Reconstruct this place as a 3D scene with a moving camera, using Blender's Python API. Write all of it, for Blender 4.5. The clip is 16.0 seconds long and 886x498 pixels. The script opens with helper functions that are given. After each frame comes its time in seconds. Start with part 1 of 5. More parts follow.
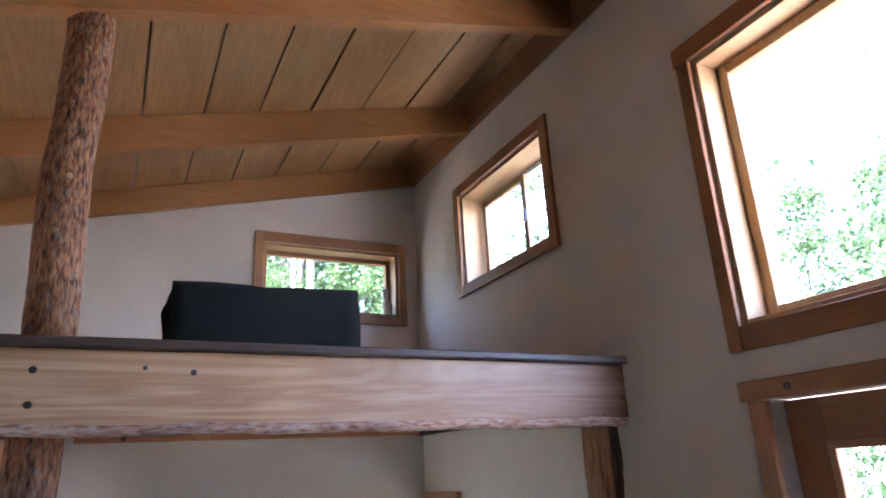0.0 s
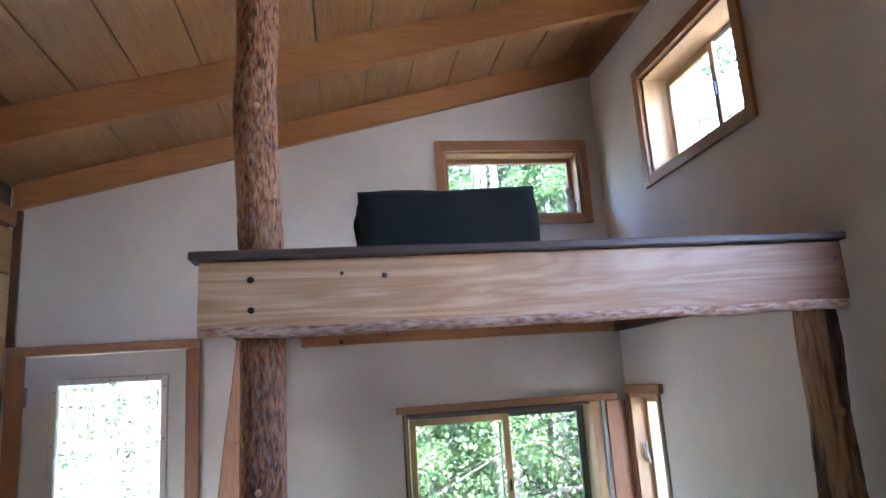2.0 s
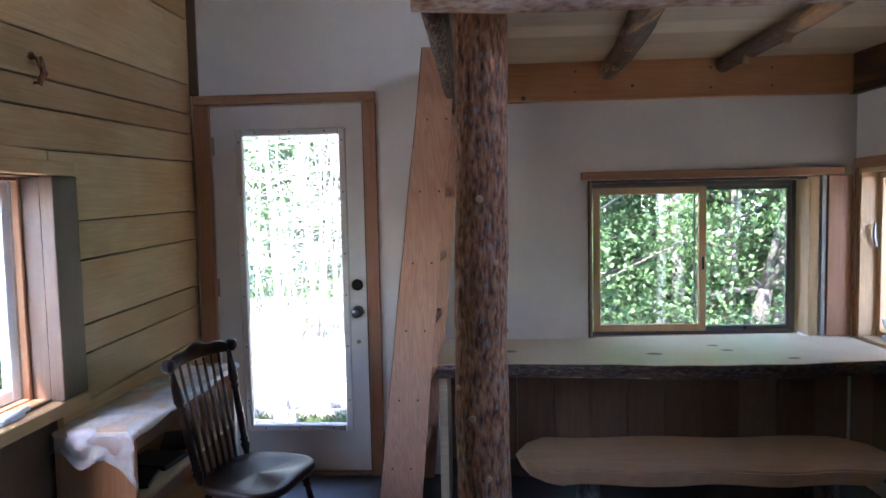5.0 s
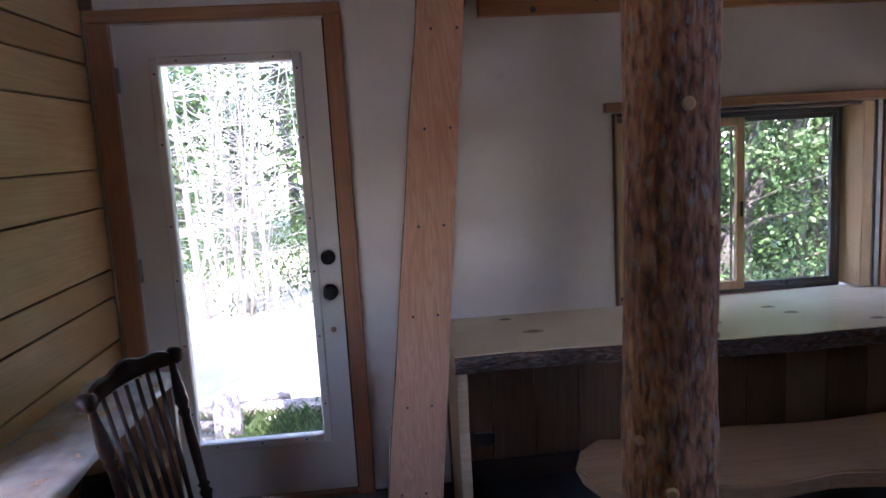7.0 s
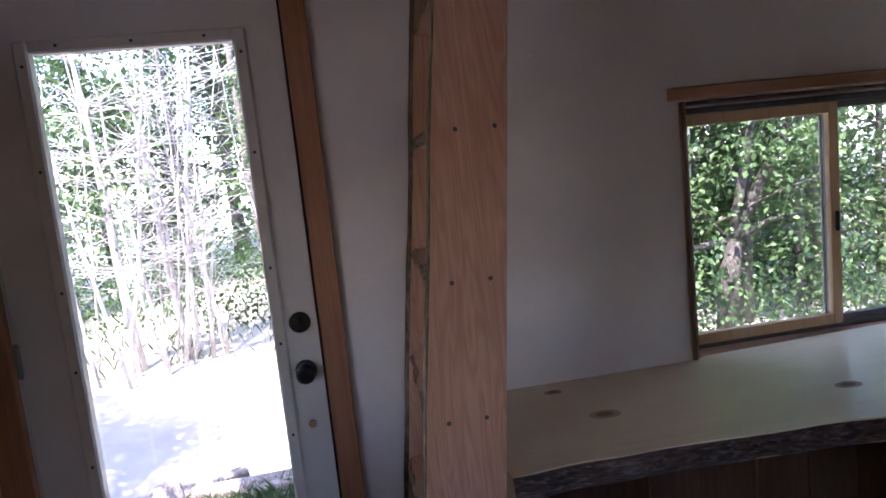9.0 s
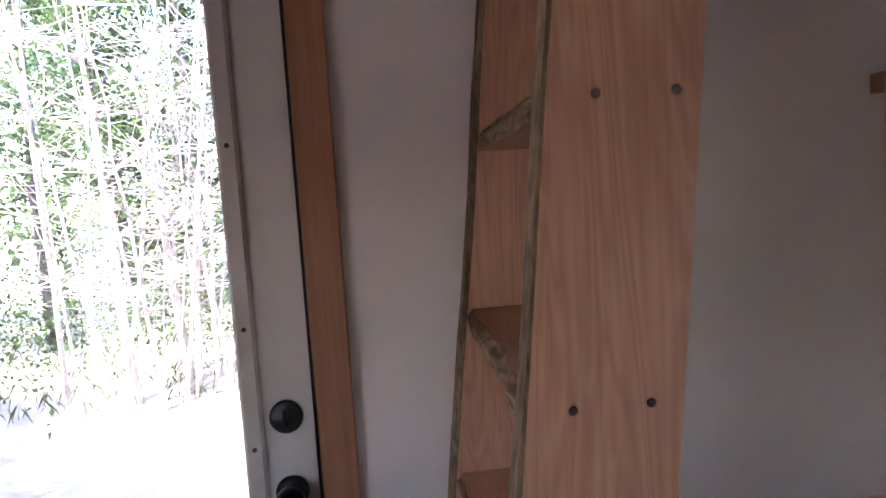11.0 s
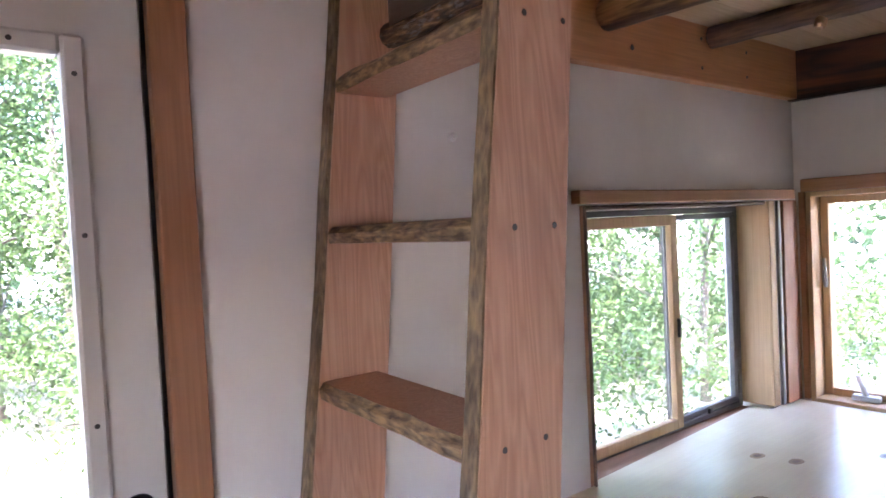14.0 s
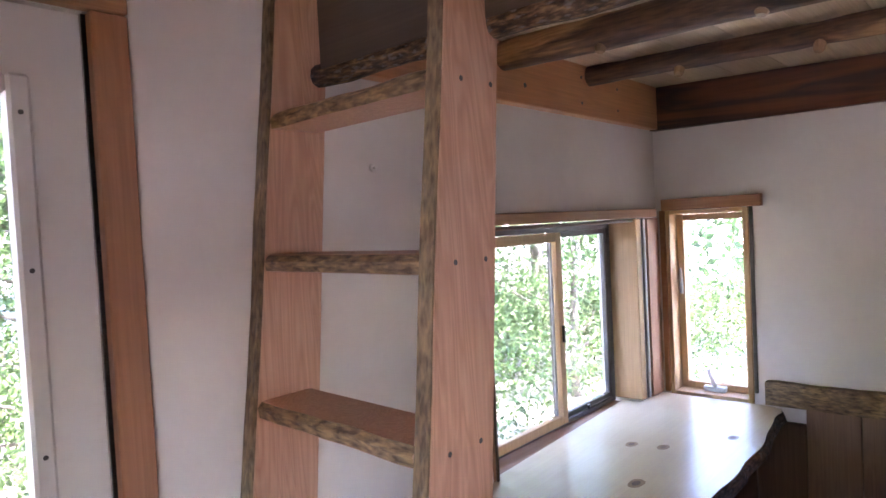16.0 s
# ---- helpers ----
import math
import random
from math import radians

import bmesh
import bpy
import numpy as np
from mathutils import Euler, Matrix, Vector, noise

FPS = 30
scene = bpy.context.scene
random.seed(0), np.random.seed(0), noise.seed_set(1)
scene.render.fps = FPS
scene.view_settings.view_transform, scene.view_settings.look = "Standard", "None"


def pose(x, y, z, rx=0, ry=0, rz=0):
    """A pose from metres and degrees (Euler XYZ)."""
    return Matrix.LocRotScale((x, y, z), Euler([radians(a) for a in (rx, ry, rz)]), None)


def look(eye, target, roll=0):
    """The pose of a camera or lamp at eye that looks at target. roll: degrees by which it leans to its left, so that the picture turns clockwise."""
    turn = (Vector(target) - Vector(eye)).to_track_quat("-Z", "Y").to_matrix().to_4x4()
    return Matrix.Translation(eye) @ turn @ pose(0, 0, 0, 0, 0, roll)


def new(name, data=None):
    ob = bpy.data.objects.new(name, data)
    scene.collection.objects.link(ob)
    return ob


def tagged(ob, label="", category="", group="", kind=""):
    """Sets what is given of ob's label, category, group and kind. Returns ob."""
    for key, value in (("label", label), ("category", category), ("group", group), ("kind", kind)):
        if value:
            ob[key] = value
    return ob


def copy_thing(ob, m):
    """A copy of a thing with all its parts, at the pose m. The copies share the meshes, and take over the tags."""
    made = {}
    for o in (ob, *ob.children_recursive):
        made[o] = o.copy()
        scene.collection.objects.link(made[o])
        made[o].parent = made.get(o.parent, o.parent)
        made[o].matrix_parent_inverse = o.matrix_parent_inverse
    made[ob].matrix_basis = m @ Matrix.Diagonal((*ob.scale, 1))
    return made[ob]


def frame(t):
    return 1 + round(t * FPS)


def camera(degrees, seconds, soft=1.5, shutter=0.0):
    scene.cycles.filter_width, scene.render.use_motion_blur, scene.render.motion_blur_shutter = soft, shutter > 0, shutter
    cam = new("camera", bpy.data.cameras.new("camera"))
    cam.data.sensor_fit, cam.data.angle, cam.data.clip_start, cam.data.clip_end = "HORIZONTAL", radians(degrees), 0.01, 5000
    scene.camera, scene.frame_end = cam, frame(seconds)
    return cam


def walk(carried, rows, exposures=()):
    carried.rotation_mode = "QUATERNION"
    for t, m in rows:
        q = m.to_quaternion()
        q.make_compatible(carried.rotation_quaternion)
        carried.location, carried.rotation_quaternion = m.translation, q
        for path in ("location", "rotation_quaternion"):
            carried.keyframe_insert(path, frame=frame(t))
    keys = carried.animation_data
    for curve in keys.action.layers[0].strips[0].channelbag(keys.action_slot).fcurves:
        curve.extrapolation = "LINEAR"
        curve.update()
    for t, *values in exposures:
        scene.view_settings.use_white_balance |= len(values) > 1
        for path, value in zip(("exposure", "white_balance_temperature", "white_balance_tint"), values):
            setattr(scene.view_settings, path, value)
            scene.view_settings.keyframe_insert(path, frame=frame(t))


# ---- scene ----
cam = camera(67.9, 16.0, shutter=0.25)
PATH = [
    (0, (-0.126, 0.764, 1.774), (0.729, 2.453, 2.417), -3.0),
    (0.5, (-0.124, 0.784, 1.771), (0.595, 2.565, 2.332), -3.4),
    (1, (-0.109, 0.792, 1.764), (0.471, 2.639, 2.266), -4.4),
    (1.5, (-0.098, 0.789, 1.754), (0.354, 2.684, 2.204), -4.2),
    (2, (-0.076, 0.787, 1.744), (0.247, 2.719, 2.147), -3.8),
    (2.5, (-0.057, 0.79, 1.722), (0.163, 2.744, 2.082), -3.7),
    (3, (-0.038, 0.816, 1.683), (0.079, 2.792, 1.973), -3.5),
    (3.5, (-0.046, 0.861, 1.634), (-0.028, 2.85, 1.842), -2.9),
    (4, (-0.109, 0.943, 1.564), (-0.19, 2.939, 1.659), -1.4),
    (4.5, (-0.234, 1.05, 1.52), (-0.33, 3.047, 1.47), -0.6),
    (5, (-0.311, 1.158, 1.473), (-0.416, 3.151, 1.342), -1.2),
    (5.2, (-0.348, 1.225, 1.453), (-0.45, 3.216, 1.295), -2.2),
    (7.3, (-0.713, 2.041, 1.432), (-0.537, 4.015, 1.165), -3.0),
    (7.5, (-0.707, 2.138, 1.438), (-0.534, 4.114, 1.182), -2.5),
    (8, (-0.739, 2.337, 1.442), (-0.542, 4.312, 1.194), -1.5),
    (8.5, (-0.813, 2.565, 1.456), (-0.558, 4.531, 1.194), -4.5),
    (9, (-0.835, 2.734, 1.463), (-0.517, 4.694, 1.217), -5.9),
    (9.5, (-0.8, 2.923, 1.46), (-0.528, 4.894, 1.259), -5.6),
    (9.7, (-0.793, 2.988, 1.459), (-0.561, 4.966, 1.272), -4.9),
    (12, (-0.871, 3.637, 1.442), (-0.494, 5.596, 1.299), -0.1),
    (12.5, (-0.998, 3.62, 1.448), (-0.098, 5.397, 1.283), -3.2),
    (13, (-1.173, 3.529, 1.499), (0.112, 5.047, 1.288), -4.4),
    (13.5, (-1.243, 3.462, 1.533), (-0.047, 5.058, 1.379), -4.8),
    (14, (-1.238, 3.399, 1.541), (-0.013, 4.978, 1.479), -2.8),
    (14.5, (-1.243, 3.377, 1.55), (0.075, 4.881, 1.527), -2.0),
    (15, (-1.334, 3.382, 1.532), (0.046, 4.83, 1.496), -3.7),
    (15.5, (-1.401, 3.374, 1.559), (0.04, 4.759, 1.477), -3.1),
    (16, (-1.422, 3.371, 1.602), (0.083, 4.687, 1.531), -2.9),
]
walk(cam, [(t, look(eye, goal, roll)) for t, eye, goal, roll in PATH],
     exposures=[(0, 5.3, 5950, 27), (2, 5.45, 5650, 21), (3.5, 5.5, 5750, 15), (5.2, 4.7, 5800, 24), (7.3, 4.2, 6000, 34), (8.5, 3.9, 6050, 35), (9, 3.82, 6050, 34), (9.5, 4.15, 6250, 36), (9.7, 4.2, 6300, 36), (12, 4.45, 6500, 36), (12.5, 5.1, 6500, 32), (13, 5.3, 6450, 26), (14, 5.28, 6200, 34), (16, 5.32, 6300, 37)])


# ---- world and sun ----
world = bpy.data.worlds.new("sky")
scene.world = world
world.use_nodes = True
wn = world.node_tree.nodes
sky = wn.new("ShaderNodeTexSky")
sky.sky_type, sky.sun_disc = 'NISHITA', False
sky.sun_elevation, sky.sun_rotation = radians(62), radians(217)
wn["Background"].inputs["Strength"].default_value = 0.15
world.node_tree.links.new(sky.outputs[0], wn["Background"].inputs["Color"])
sun = new("sun", bpy.data.lights.new("sun", 'SUN'))
sun.data.energy, sun.data.angle, sun.data.color = 2.3, radians(0.5), (1.0, 0.95, 0.86)
sun.matrix_world = look((-5.6, -7.5, 17.6), (0, 0, 0))


# ---- materials ----
def base_mat(name, rough=0.6, metal=0.0):
    m = bpy.data.materials.new(name)
    m.use_nodes = True
    b = m.node_tree.nodes["Principled BSDF"]
    b.inputs["Roughness"].default_value = rough
    b.inputs["Metallic"].default_value = metal
    return m, m.node_tree.nodes, m.node_tree.links, b


def ramp(nodes, stops):
    r = nodes.new("ShaderNodeValToRGB")
    while len(r.color_ramp.elements) < len(stops):
        r.color_ramp.elements.new(0.5)
    for e, (p, c) in zip(r.color_ramp.elements, stops):
        e.position, e.color = p, (*c, 1)
    return r


def mixer(nodes, links, kind, fac, a, b):
    m = nodes.new("ShaderNodeMix")
    m.data_type, m.blend_type = 'RGBA', kind
    for sock, v in ((m.inputs[0], fac), (m.inputs[6], a), (m.inputs[7], b)):
        if isinstance(v, bpy.types.NodeSocket):
            links.new(v, sock)
        elif isinstance(v, tuple):
            sock.default_value = (*v, 1)
        else:
            sock.default_value = v
    return m.outputs[2]


def tex(nodes, links, vec, scale, detail=4.0, kind="ShaderNodeTexNoise", dist=0.0):
    n = nodes.new(kind)
    n.inputs["Scale"].default_value = scale
    if "Detail" in n.inputs:
        n.inputs["Detail"].default_value = detail
    if "Distortion" in n.inputs:
        n.inputs["Distortion"].default_value = dist
    links.new(vec, n.inputs["Vector"])
    return n


def stretched(nodes, links, scale, jitter=True):
    tc = nodes.new("ShaderNodeTexCoord")
    mp = nodes.new("ShaderNodeMapping")
    mp.inputs["Scale"].default_value = scale
    if jitter:
        info = nodes.new("ShaderNodeObjectInfo")
        mul = nodes.new("ShaderNodeVectorMath")
        mul.operation = 'MULTIPLY_ADD'
        links.new(info.outputs["Random"], mul.inputs[0])
        mul.inputs[1].default_value = (13.0, 7.0, 17.0)
        links.new(tc.outputs["Object"], mul.inputs[2])
        links.new(mul.outputs[0], mp.inputs["Vector"])
    else:
        links.new(tc.outputs["Object"], mp.inputs["Vector"])
    return mp.outputs[0]


def wood(name, light, dark, axis="x", rough=0.5, knots=True, stain=None, figure=0.5, gloss=0.5, vary=0.25, rings=9.0, fibres=0.55, weather=None):
    """Sawn wood with grain along axis: broad figure, fine fibre, knots, stains and a hue that differs from board to board."""
    m, n, l, b = base_mat(name, rough)
    k = "xyz".index(axis)
    sc = [9.0, 9.0, 9.0]
    sc[k] = 0.8
    vec = stretched(n, l, sc)
    broad = tex(n, l, vec, 1.0, 3.0, dist=1.2)
    wave = n.new("ShaderNodeMath")
    wave.operation = 'MULTIPLY'
    l.new(broad.outputs[0], wave.inputs[0])
    wave.inputs[1].default_value = rings
    frac = n.new("ShaderNodeMath")
    frac.operation = 'PINGPONG'
    l.new(wave.outputs[0], frac.inputs[0])
    frac.inputs[1].default_value = 0.5
    dbl = n.new("ShaderNodeMath")
    dbl.operation = 'MULTIPLY'
    l.new(frac.outputs[0], dbl.inputs[0])
    dbl.inputs[1].default_value = 2.0
    mid = tuple(a * 0.5 + c * 0.5 for a, c in zip(light, dark))
    col = mixer(n, l, 'MIX', dbl.outputs[0], light, tuple(a * (1 - figure) + c * figure for a, c in zip(light, dark if figure > 0.8 else mid)))
    sc2 = [160.0, 160.0, 160.0]
    sc2[k] = 3.0
    fibre = tex(n, l, stretched(n, l, sc2), 1.0, 3.0)
    fr = ramp(n, [(0.3, (0.72, 0.68, 0.64)), (0.62, (1, 1, 1))])
    l.new(fibre.outputs[0], fr.inputs[0])
    col = mixer(n, l, 'MULTIPLY', fibres, col, fr.outputs[0])
    if knots:
        sc3 = [5.0, 5.0, 5.0]
        sc3[k] = 1.8
        vo = tex(n, l, stretched(n, l, sc3), 1.0, kind="ShaderNodeTexVoronoi")
        kr = ramp(n, [(0.0, (0.16, 0.07, 0.03)), (0.07, (0.35, 0.18, 0.08)), (0.085, (0.7, 0.5, 0.32)), (0.16, (1, 1, 1))])
        l.new(vo.outputs["Distance"], kr.inputs[0])
        col = mixer(n, l, 'MULTIPLY', 0.9, col, kr.outputs[0])
    blot = tex(n, l, stretched(n, l, (1.6, 1.6, 1.6)), 1.4, 3.0)
    br = ramp(n, [(0.35, stain or (0.82, 0.72, 0.6)), (0.6, (1, 1, 1))])
    l.new(blot.outputs[0], br.inputs[0])
    col = mixer(n, l, 'MULTIPLY', 0.6, col, br.outputs[0])
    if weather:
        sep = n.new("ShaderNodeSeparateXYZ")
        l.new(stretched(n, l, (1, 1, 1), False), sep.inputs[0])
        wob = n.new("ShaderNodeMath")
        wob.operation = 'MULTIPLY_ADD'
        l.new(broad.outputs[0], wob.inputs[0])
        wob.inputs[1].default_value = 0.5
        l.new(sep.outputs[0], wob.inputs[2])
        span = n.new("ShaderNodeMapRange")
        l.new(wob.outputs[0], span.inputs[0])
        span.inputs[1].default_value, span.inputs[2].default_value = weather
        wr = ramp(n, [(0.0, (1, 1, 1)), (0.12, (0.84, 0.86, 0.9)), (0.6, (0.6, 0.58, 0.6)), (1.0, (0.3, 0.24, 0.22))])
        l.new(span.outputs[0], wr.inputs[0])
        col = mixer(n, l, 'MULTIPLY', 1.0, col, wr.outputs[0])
    info = n.new("ShaderNodeObjectInfo")
    vr = ramp(n, [(0.0, (1 - vary, 1 - vary * 1.15, 1 - vary * 1.3)), (1.0, (1, 1, 1))])
    l.new(info.outputs["Random"], vr.inputs[0])
    col = mixer(n, l, 'MULTIPLY', 1.0, col, vr.outputs[0])
    l.new(col, b.inputs["Base Color"])
    bump = n.new("ShaderNodeBump")
    bump.inputs["Strength"].default_value = 0.18
    bump.inputs["Distance"].default_value = 0.002
    l.new(fibre.outputs[0], bump.inputs["Height"])
    l.new(bump.outputs[0], b.inputs["Normal"])
    b.inputs["Specular IOR Level"].default_value = gloss
    return m


def mottled(name, c1, c2, scale=3.0, fine=60.0, rough=0.7, bump=0.2, dist=0.003, metal=0.0, speck=0.7):
    m, n, l, b = base_mat(name, rough, metal)
    vec = stretched(n, l, (1, 1, 1), jitter=False)
    big = tex(n, l, vec, scale, 4.0)
    r = ramp(n, [(0.32, c1), (0.68, c2)])
    l.new(big.outputs[0], r.inputs[0])
    small = tex(n, l, vec, fine, 4.0)
    sr = ramp(n, [(0.3, (0.86, 0.86, 0.86)), (0.65, (1, 1, 1))])
    l.new(small.outputs[0], sr.inputs[0])
    l.new(mixer(n, l, 'MULTIPLY', speck, r.outputs[0], sr.outputs[0]), b.inputs["Base Color"])
    bp = n.new("ShaderNodeBump")
    bp.inputs["Strength"].default_value, bp.inputs["Distance"].default_value = bump, dist
    add = n.new("ShaderNodeMath")
    l.new(small.outputs[0], add.inputs[0])
    l.new(big.outputs[0], add.inputs[1])
    l.new(add.outputs[0], bp.inputs["Height"])
    l.new(bp.outputs[0], b.inputs["Normal"])
    return m


def bark(name, c1, c2, c3, axis="z", bump=0.9, flecks=0.5):
    m, n, l, b = base_mat(name, 0.85)
    k = "xyz".index(axis)
    sc = [105.0, 105.0, 105.0]
    sc[k] = 30.0
    plates = tex(n, l, stretched(n, l, sc), 1.0, 8.0, dist=0.3)
    r = ramp(n, [(0.33, c1), (0.5, c2), (0.70, c3)])
    l.new(plates.outputs[0], r.inputs[0])
    sc = [110.0, 110.0, 110.0]
    sc[k] = 38.0
    fleck = tex(n, l, stretched(n, l, sc), 1.0, 3.0)
    fr = ramp(n, [(0.57, (0, 0, 0)), (0.65, (1, 1, 1))])
    l.new(fleck.outputs[0], fr.inputs[0])
    patch = tex(n, l, stretched(n, l, (3, 3, 3)), 1.5, 3.0)
    pr = ramp(n, [(0.4, (0.65, 0.6, 0.6)), (0.62, (1.0, 1.0, 1.0))])
    l.new(patch.outputs[0], pr.inputs[0])
    col = mixer(n, l, 'MULTIPLY', 0.8, r.outputs[0], pr.outputs[0])
    half = n.new("ShaderNodeMath")
    half.operation = 'MULTIPLY'
    l.new(fr.outputs[0], half.inputs[0])
    half.inputs[1].default_value = flecks
    col = mixer(n, l, 'MIX', half.outputs[0], col, (0.24, 0.22, 0.21))
    l.new(col, b.inputs["Base Color"])
    bp = n.new("ShaderNodeBump")
    bp.inputs["Strength"].default_value, bp.inputs["Distance"].default_value = bump, 0.008
    l.new(plates.outputs[0], bp.inputs["Height"])
    l.new(bp.outputs[0], b.inputs["Normal"])
    return m


def plain(name, c, rough=0.5, metal=0.0):
    m, n, l, b = base_mat(name, rough, metal)
    vec = stretched(n, l, (1, 1, 1), jitter=False)
    t = tex(n, l, vec, 25.0, 4.0)
    r = ramp(n, [(0.3, tuple(v * 0.85 for v in c)), (0.7, c)])
    l.new(t.outputs[0], r.inputs[0])
    l.new(r.outputs[0], b.inputs["Base Color"])
    return m


def glass_mat(name):
    m, n, l, b = base_mat(name)
    n.remove(b)
    tr, gl, mx = n.new("ShaderNodeBsdfTransparent"), n.new("ShaderNodeBsdfGlossy"), n.new("ShaderNodeMixShader")
    tr.inputs[0].default_value = (0.97, 0.98, 0.975, 1)
    gl.inputs["Roughness"].default_value = 0.0
    mx.inputs[0].default_value = 0.05
    l.new(tr.outputs[0], mx.inputs[1])
    l.new(gl.outputs[0], mx.inputs[2])
    l.new(mx.outputs[0], n["Material Output"].inputs[0])
    return m


def leaf_mat(name, c1, c2):
    m, n, l, b = base_mat(name, 0.5)
    geo = n.new("ShaderNodeNewGeometry")
    r = ramp(n, [(0.0, c1), (1.0, c2)])
    l.new(geo.outputs["Random Per Island"], r.inputs[0])
    l.new(r.outputs[0], b.inputs["Base Color"])
    tl, mx = n.new("ShaderNodeBsdfTranslucent"), n.new("ShaderNodeMixShader")
    l.new(r.outputs[0], tl.inputs[0])
    mx.inputs[0].default_value = 0.45
    l.new(b.outputs[0], mx.inputs[1])
    l.new(tl.outputs[0], mx.inputs[2])
    l.new(mx.outputs[0], n["Material Output"].inputs[0])
    return m


PLASTER = mottled("plaster", (0.66, 0.60, 0.54), (0.77, 0.71, 0.655), 1.7, 26.0, 0.85, 0.10, 0.004, speck=0.15)
PINE_X = wood("pine_x", (0.52, 0.275, 0.145), (0.32, 0.14, 0.06), "x")
PINE_Y = wood("pine_y", (0.52, 0.275, 0.145), (0.32, 0.14, 0.06), "y")
PINE_Z = wood("pine_z", (0.52, 0.275, 0.145), (0.32, 0.14, 0.06), "z")
CASE_Z = wood("casing_z", (0.42, 0.20, 0.105), (0.25, 0.105, 0.05), "z", vary=0.1)
LEDGE = wood("ledger_pine", (0.62, 0.30, 0.14), (0.40, 0.18, 0.075), "x", vary=0.0)
FIR_X = wood("fir_x", (0.50, 0.24, 0.09), (0.27, 0.11, 0.04), "x", knots=True)
FIR_Y = wood("fir_y", (0.42, 0.19, 0.085), (0.25, 0.10, 0.04), "y")
PALE_Y = wood("pale_plank", (0.62, 0.41, 0.20), (0.42, 0.23, 0.09), "y", stain=(0.8, 0.62, 0.4), vary=0.3)
CEIL = wood("ceiling_plank", (0.46, 0.26, 0.115), (0.25, 0.115, 0.045), "y", figure=0.7)
LOFTB = wood("loft_plank", (0.78, 0.62, 0.41), (0.58, 0.4, 0.21), "x")
PINK_Z = wood("pink_fir", (0.64, 0.365, 0.235), (0.52, 0.27, 0.165), "z", knots=False, figure=0.95, rings=20.0, stain=(0.84, 0.72, 0.64), vary=0.08, fibres=0.4)
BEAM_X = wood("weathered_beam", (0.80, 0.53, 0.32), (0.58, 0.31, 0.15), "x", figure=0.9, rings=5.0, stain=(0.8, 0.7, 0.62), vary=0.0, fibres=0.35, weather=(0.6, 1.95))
SLAB = wood("pine_slab", (0.76, 0.63, 0.42), (0.58, 0.42, 0.23), "x", rough=0.28, gloss=0.5, knots=False, figure=0.3, rings=7.0, vary=0.05, fibres=0.15)
DARKP = wood("dark_panel", (0.29, 0.165, 0.095), (0.12, 0.065, 0.04), "z", rough=0.5, vary=0.4)
BENCHW = wood("bench_pine", (0.54, 0.33, 0.19), (0.34, 0.18, 0.085), "x", rough=0.32, vary=0.05)
GREYW = wood("grey_wood", (0.14, 0.078, 0.042), (0.07, 0.037, 0.02), "z", knots=False)
DARKX = wood("dark_edge", (0.11, 0.075, 0.06), (0.05, 0.03, 0.025), "x", knots=False)
DARKY = wood("dark_loft_beam", (0.10, 0.07, 0.05), (0.04, 0.025, 0.02), "y", knots=True)
RUSTY_Y = wood("red_brown_ledger", (0.26, 0.09, 0.036), (0.045, 0.02, 0.012), "y", figure=0.95, rings=3.0, stain=(0.45, 0.34, 0.3))
LIVE_Z = bark("live_edge", (0.13, 0.085, 0.05), (0.22, 0.15, 0.085), (0.34, 0.225, 0.115), "z", 0.4, 0.1)
LIVE_Y = bark("live_edge_y", (0.10, 0.06, 0.035), (0.25, 0.16, 0.085), (0.46, 0.29, 0.14), "y", 0.4, 0.1)
BARK = bark("post_bark", (0.065, 0.027, 0.017), (0.32, 0.135, 0.066), (0.56, 0.28, 0.14), flecks=0.7)
PEEL = bark("peeled_edge", (0.34, 0.15, 0.085), (0.6, 0.39, 0.28), (0.74, 0.6, 0.52), "x", 0.4)
BARK_Y = bark("joist_bark", (0.03, 0.018, 0.012), (0.10, 0.055, 0.03), (0.34, 0.2, 0.1), "y")


def peeled(name, wood_c, wood_d, bark_c, bark_d, axis="y"):
    """A log from which the bark has come away in long strips."""
    m, n, l, b = base_mat(name, 0.7)
    k = "xyz".index(axis)
    sc = [7.0, 7.0, 7.0]
    sc[k] = 0.9
    strip = tex(n, l, stretched(n, l, sc), 1.0, 5.0, dist=0.4)
    sr = ramp(n, [(0.51, (0, 0, 0)), (0.56, (1, 1, 1))])
    l.new(strip.outputs[0], sr.inputs[0])
    sc = [90.0, 90.0, 90.0]
    sc[k] = 9.0
    fine = tex(n, l, stretched(n, l, sc), 1.0, 6.0)
    w, d = ramp(n, [(0.35, wood_d), (0.6, wood_c)]), ramp(n, [(0.38, bark_d), (0.62, bark_c)])
    l.new(fine.outputs[0], w.inputs[0])
    l.new(fine.outputs[0], d.inputs[0])
    l.new(mixer(n, l, 'MIX', sr.outputs[0], d.outputs[0], w.outputs[0]), b.inputs["Base Color"])
    bp = n.new("ShaderNodeBump")
    bp.inputs["Strength"].default_value, bp.inputs["Distance"].default_value = 0.5, 0.006
    l.new(fine.outputs[0], bp.inputs["Height"])
    l.new(bp.outputs[0], b.inputs["Normal"])
    return m


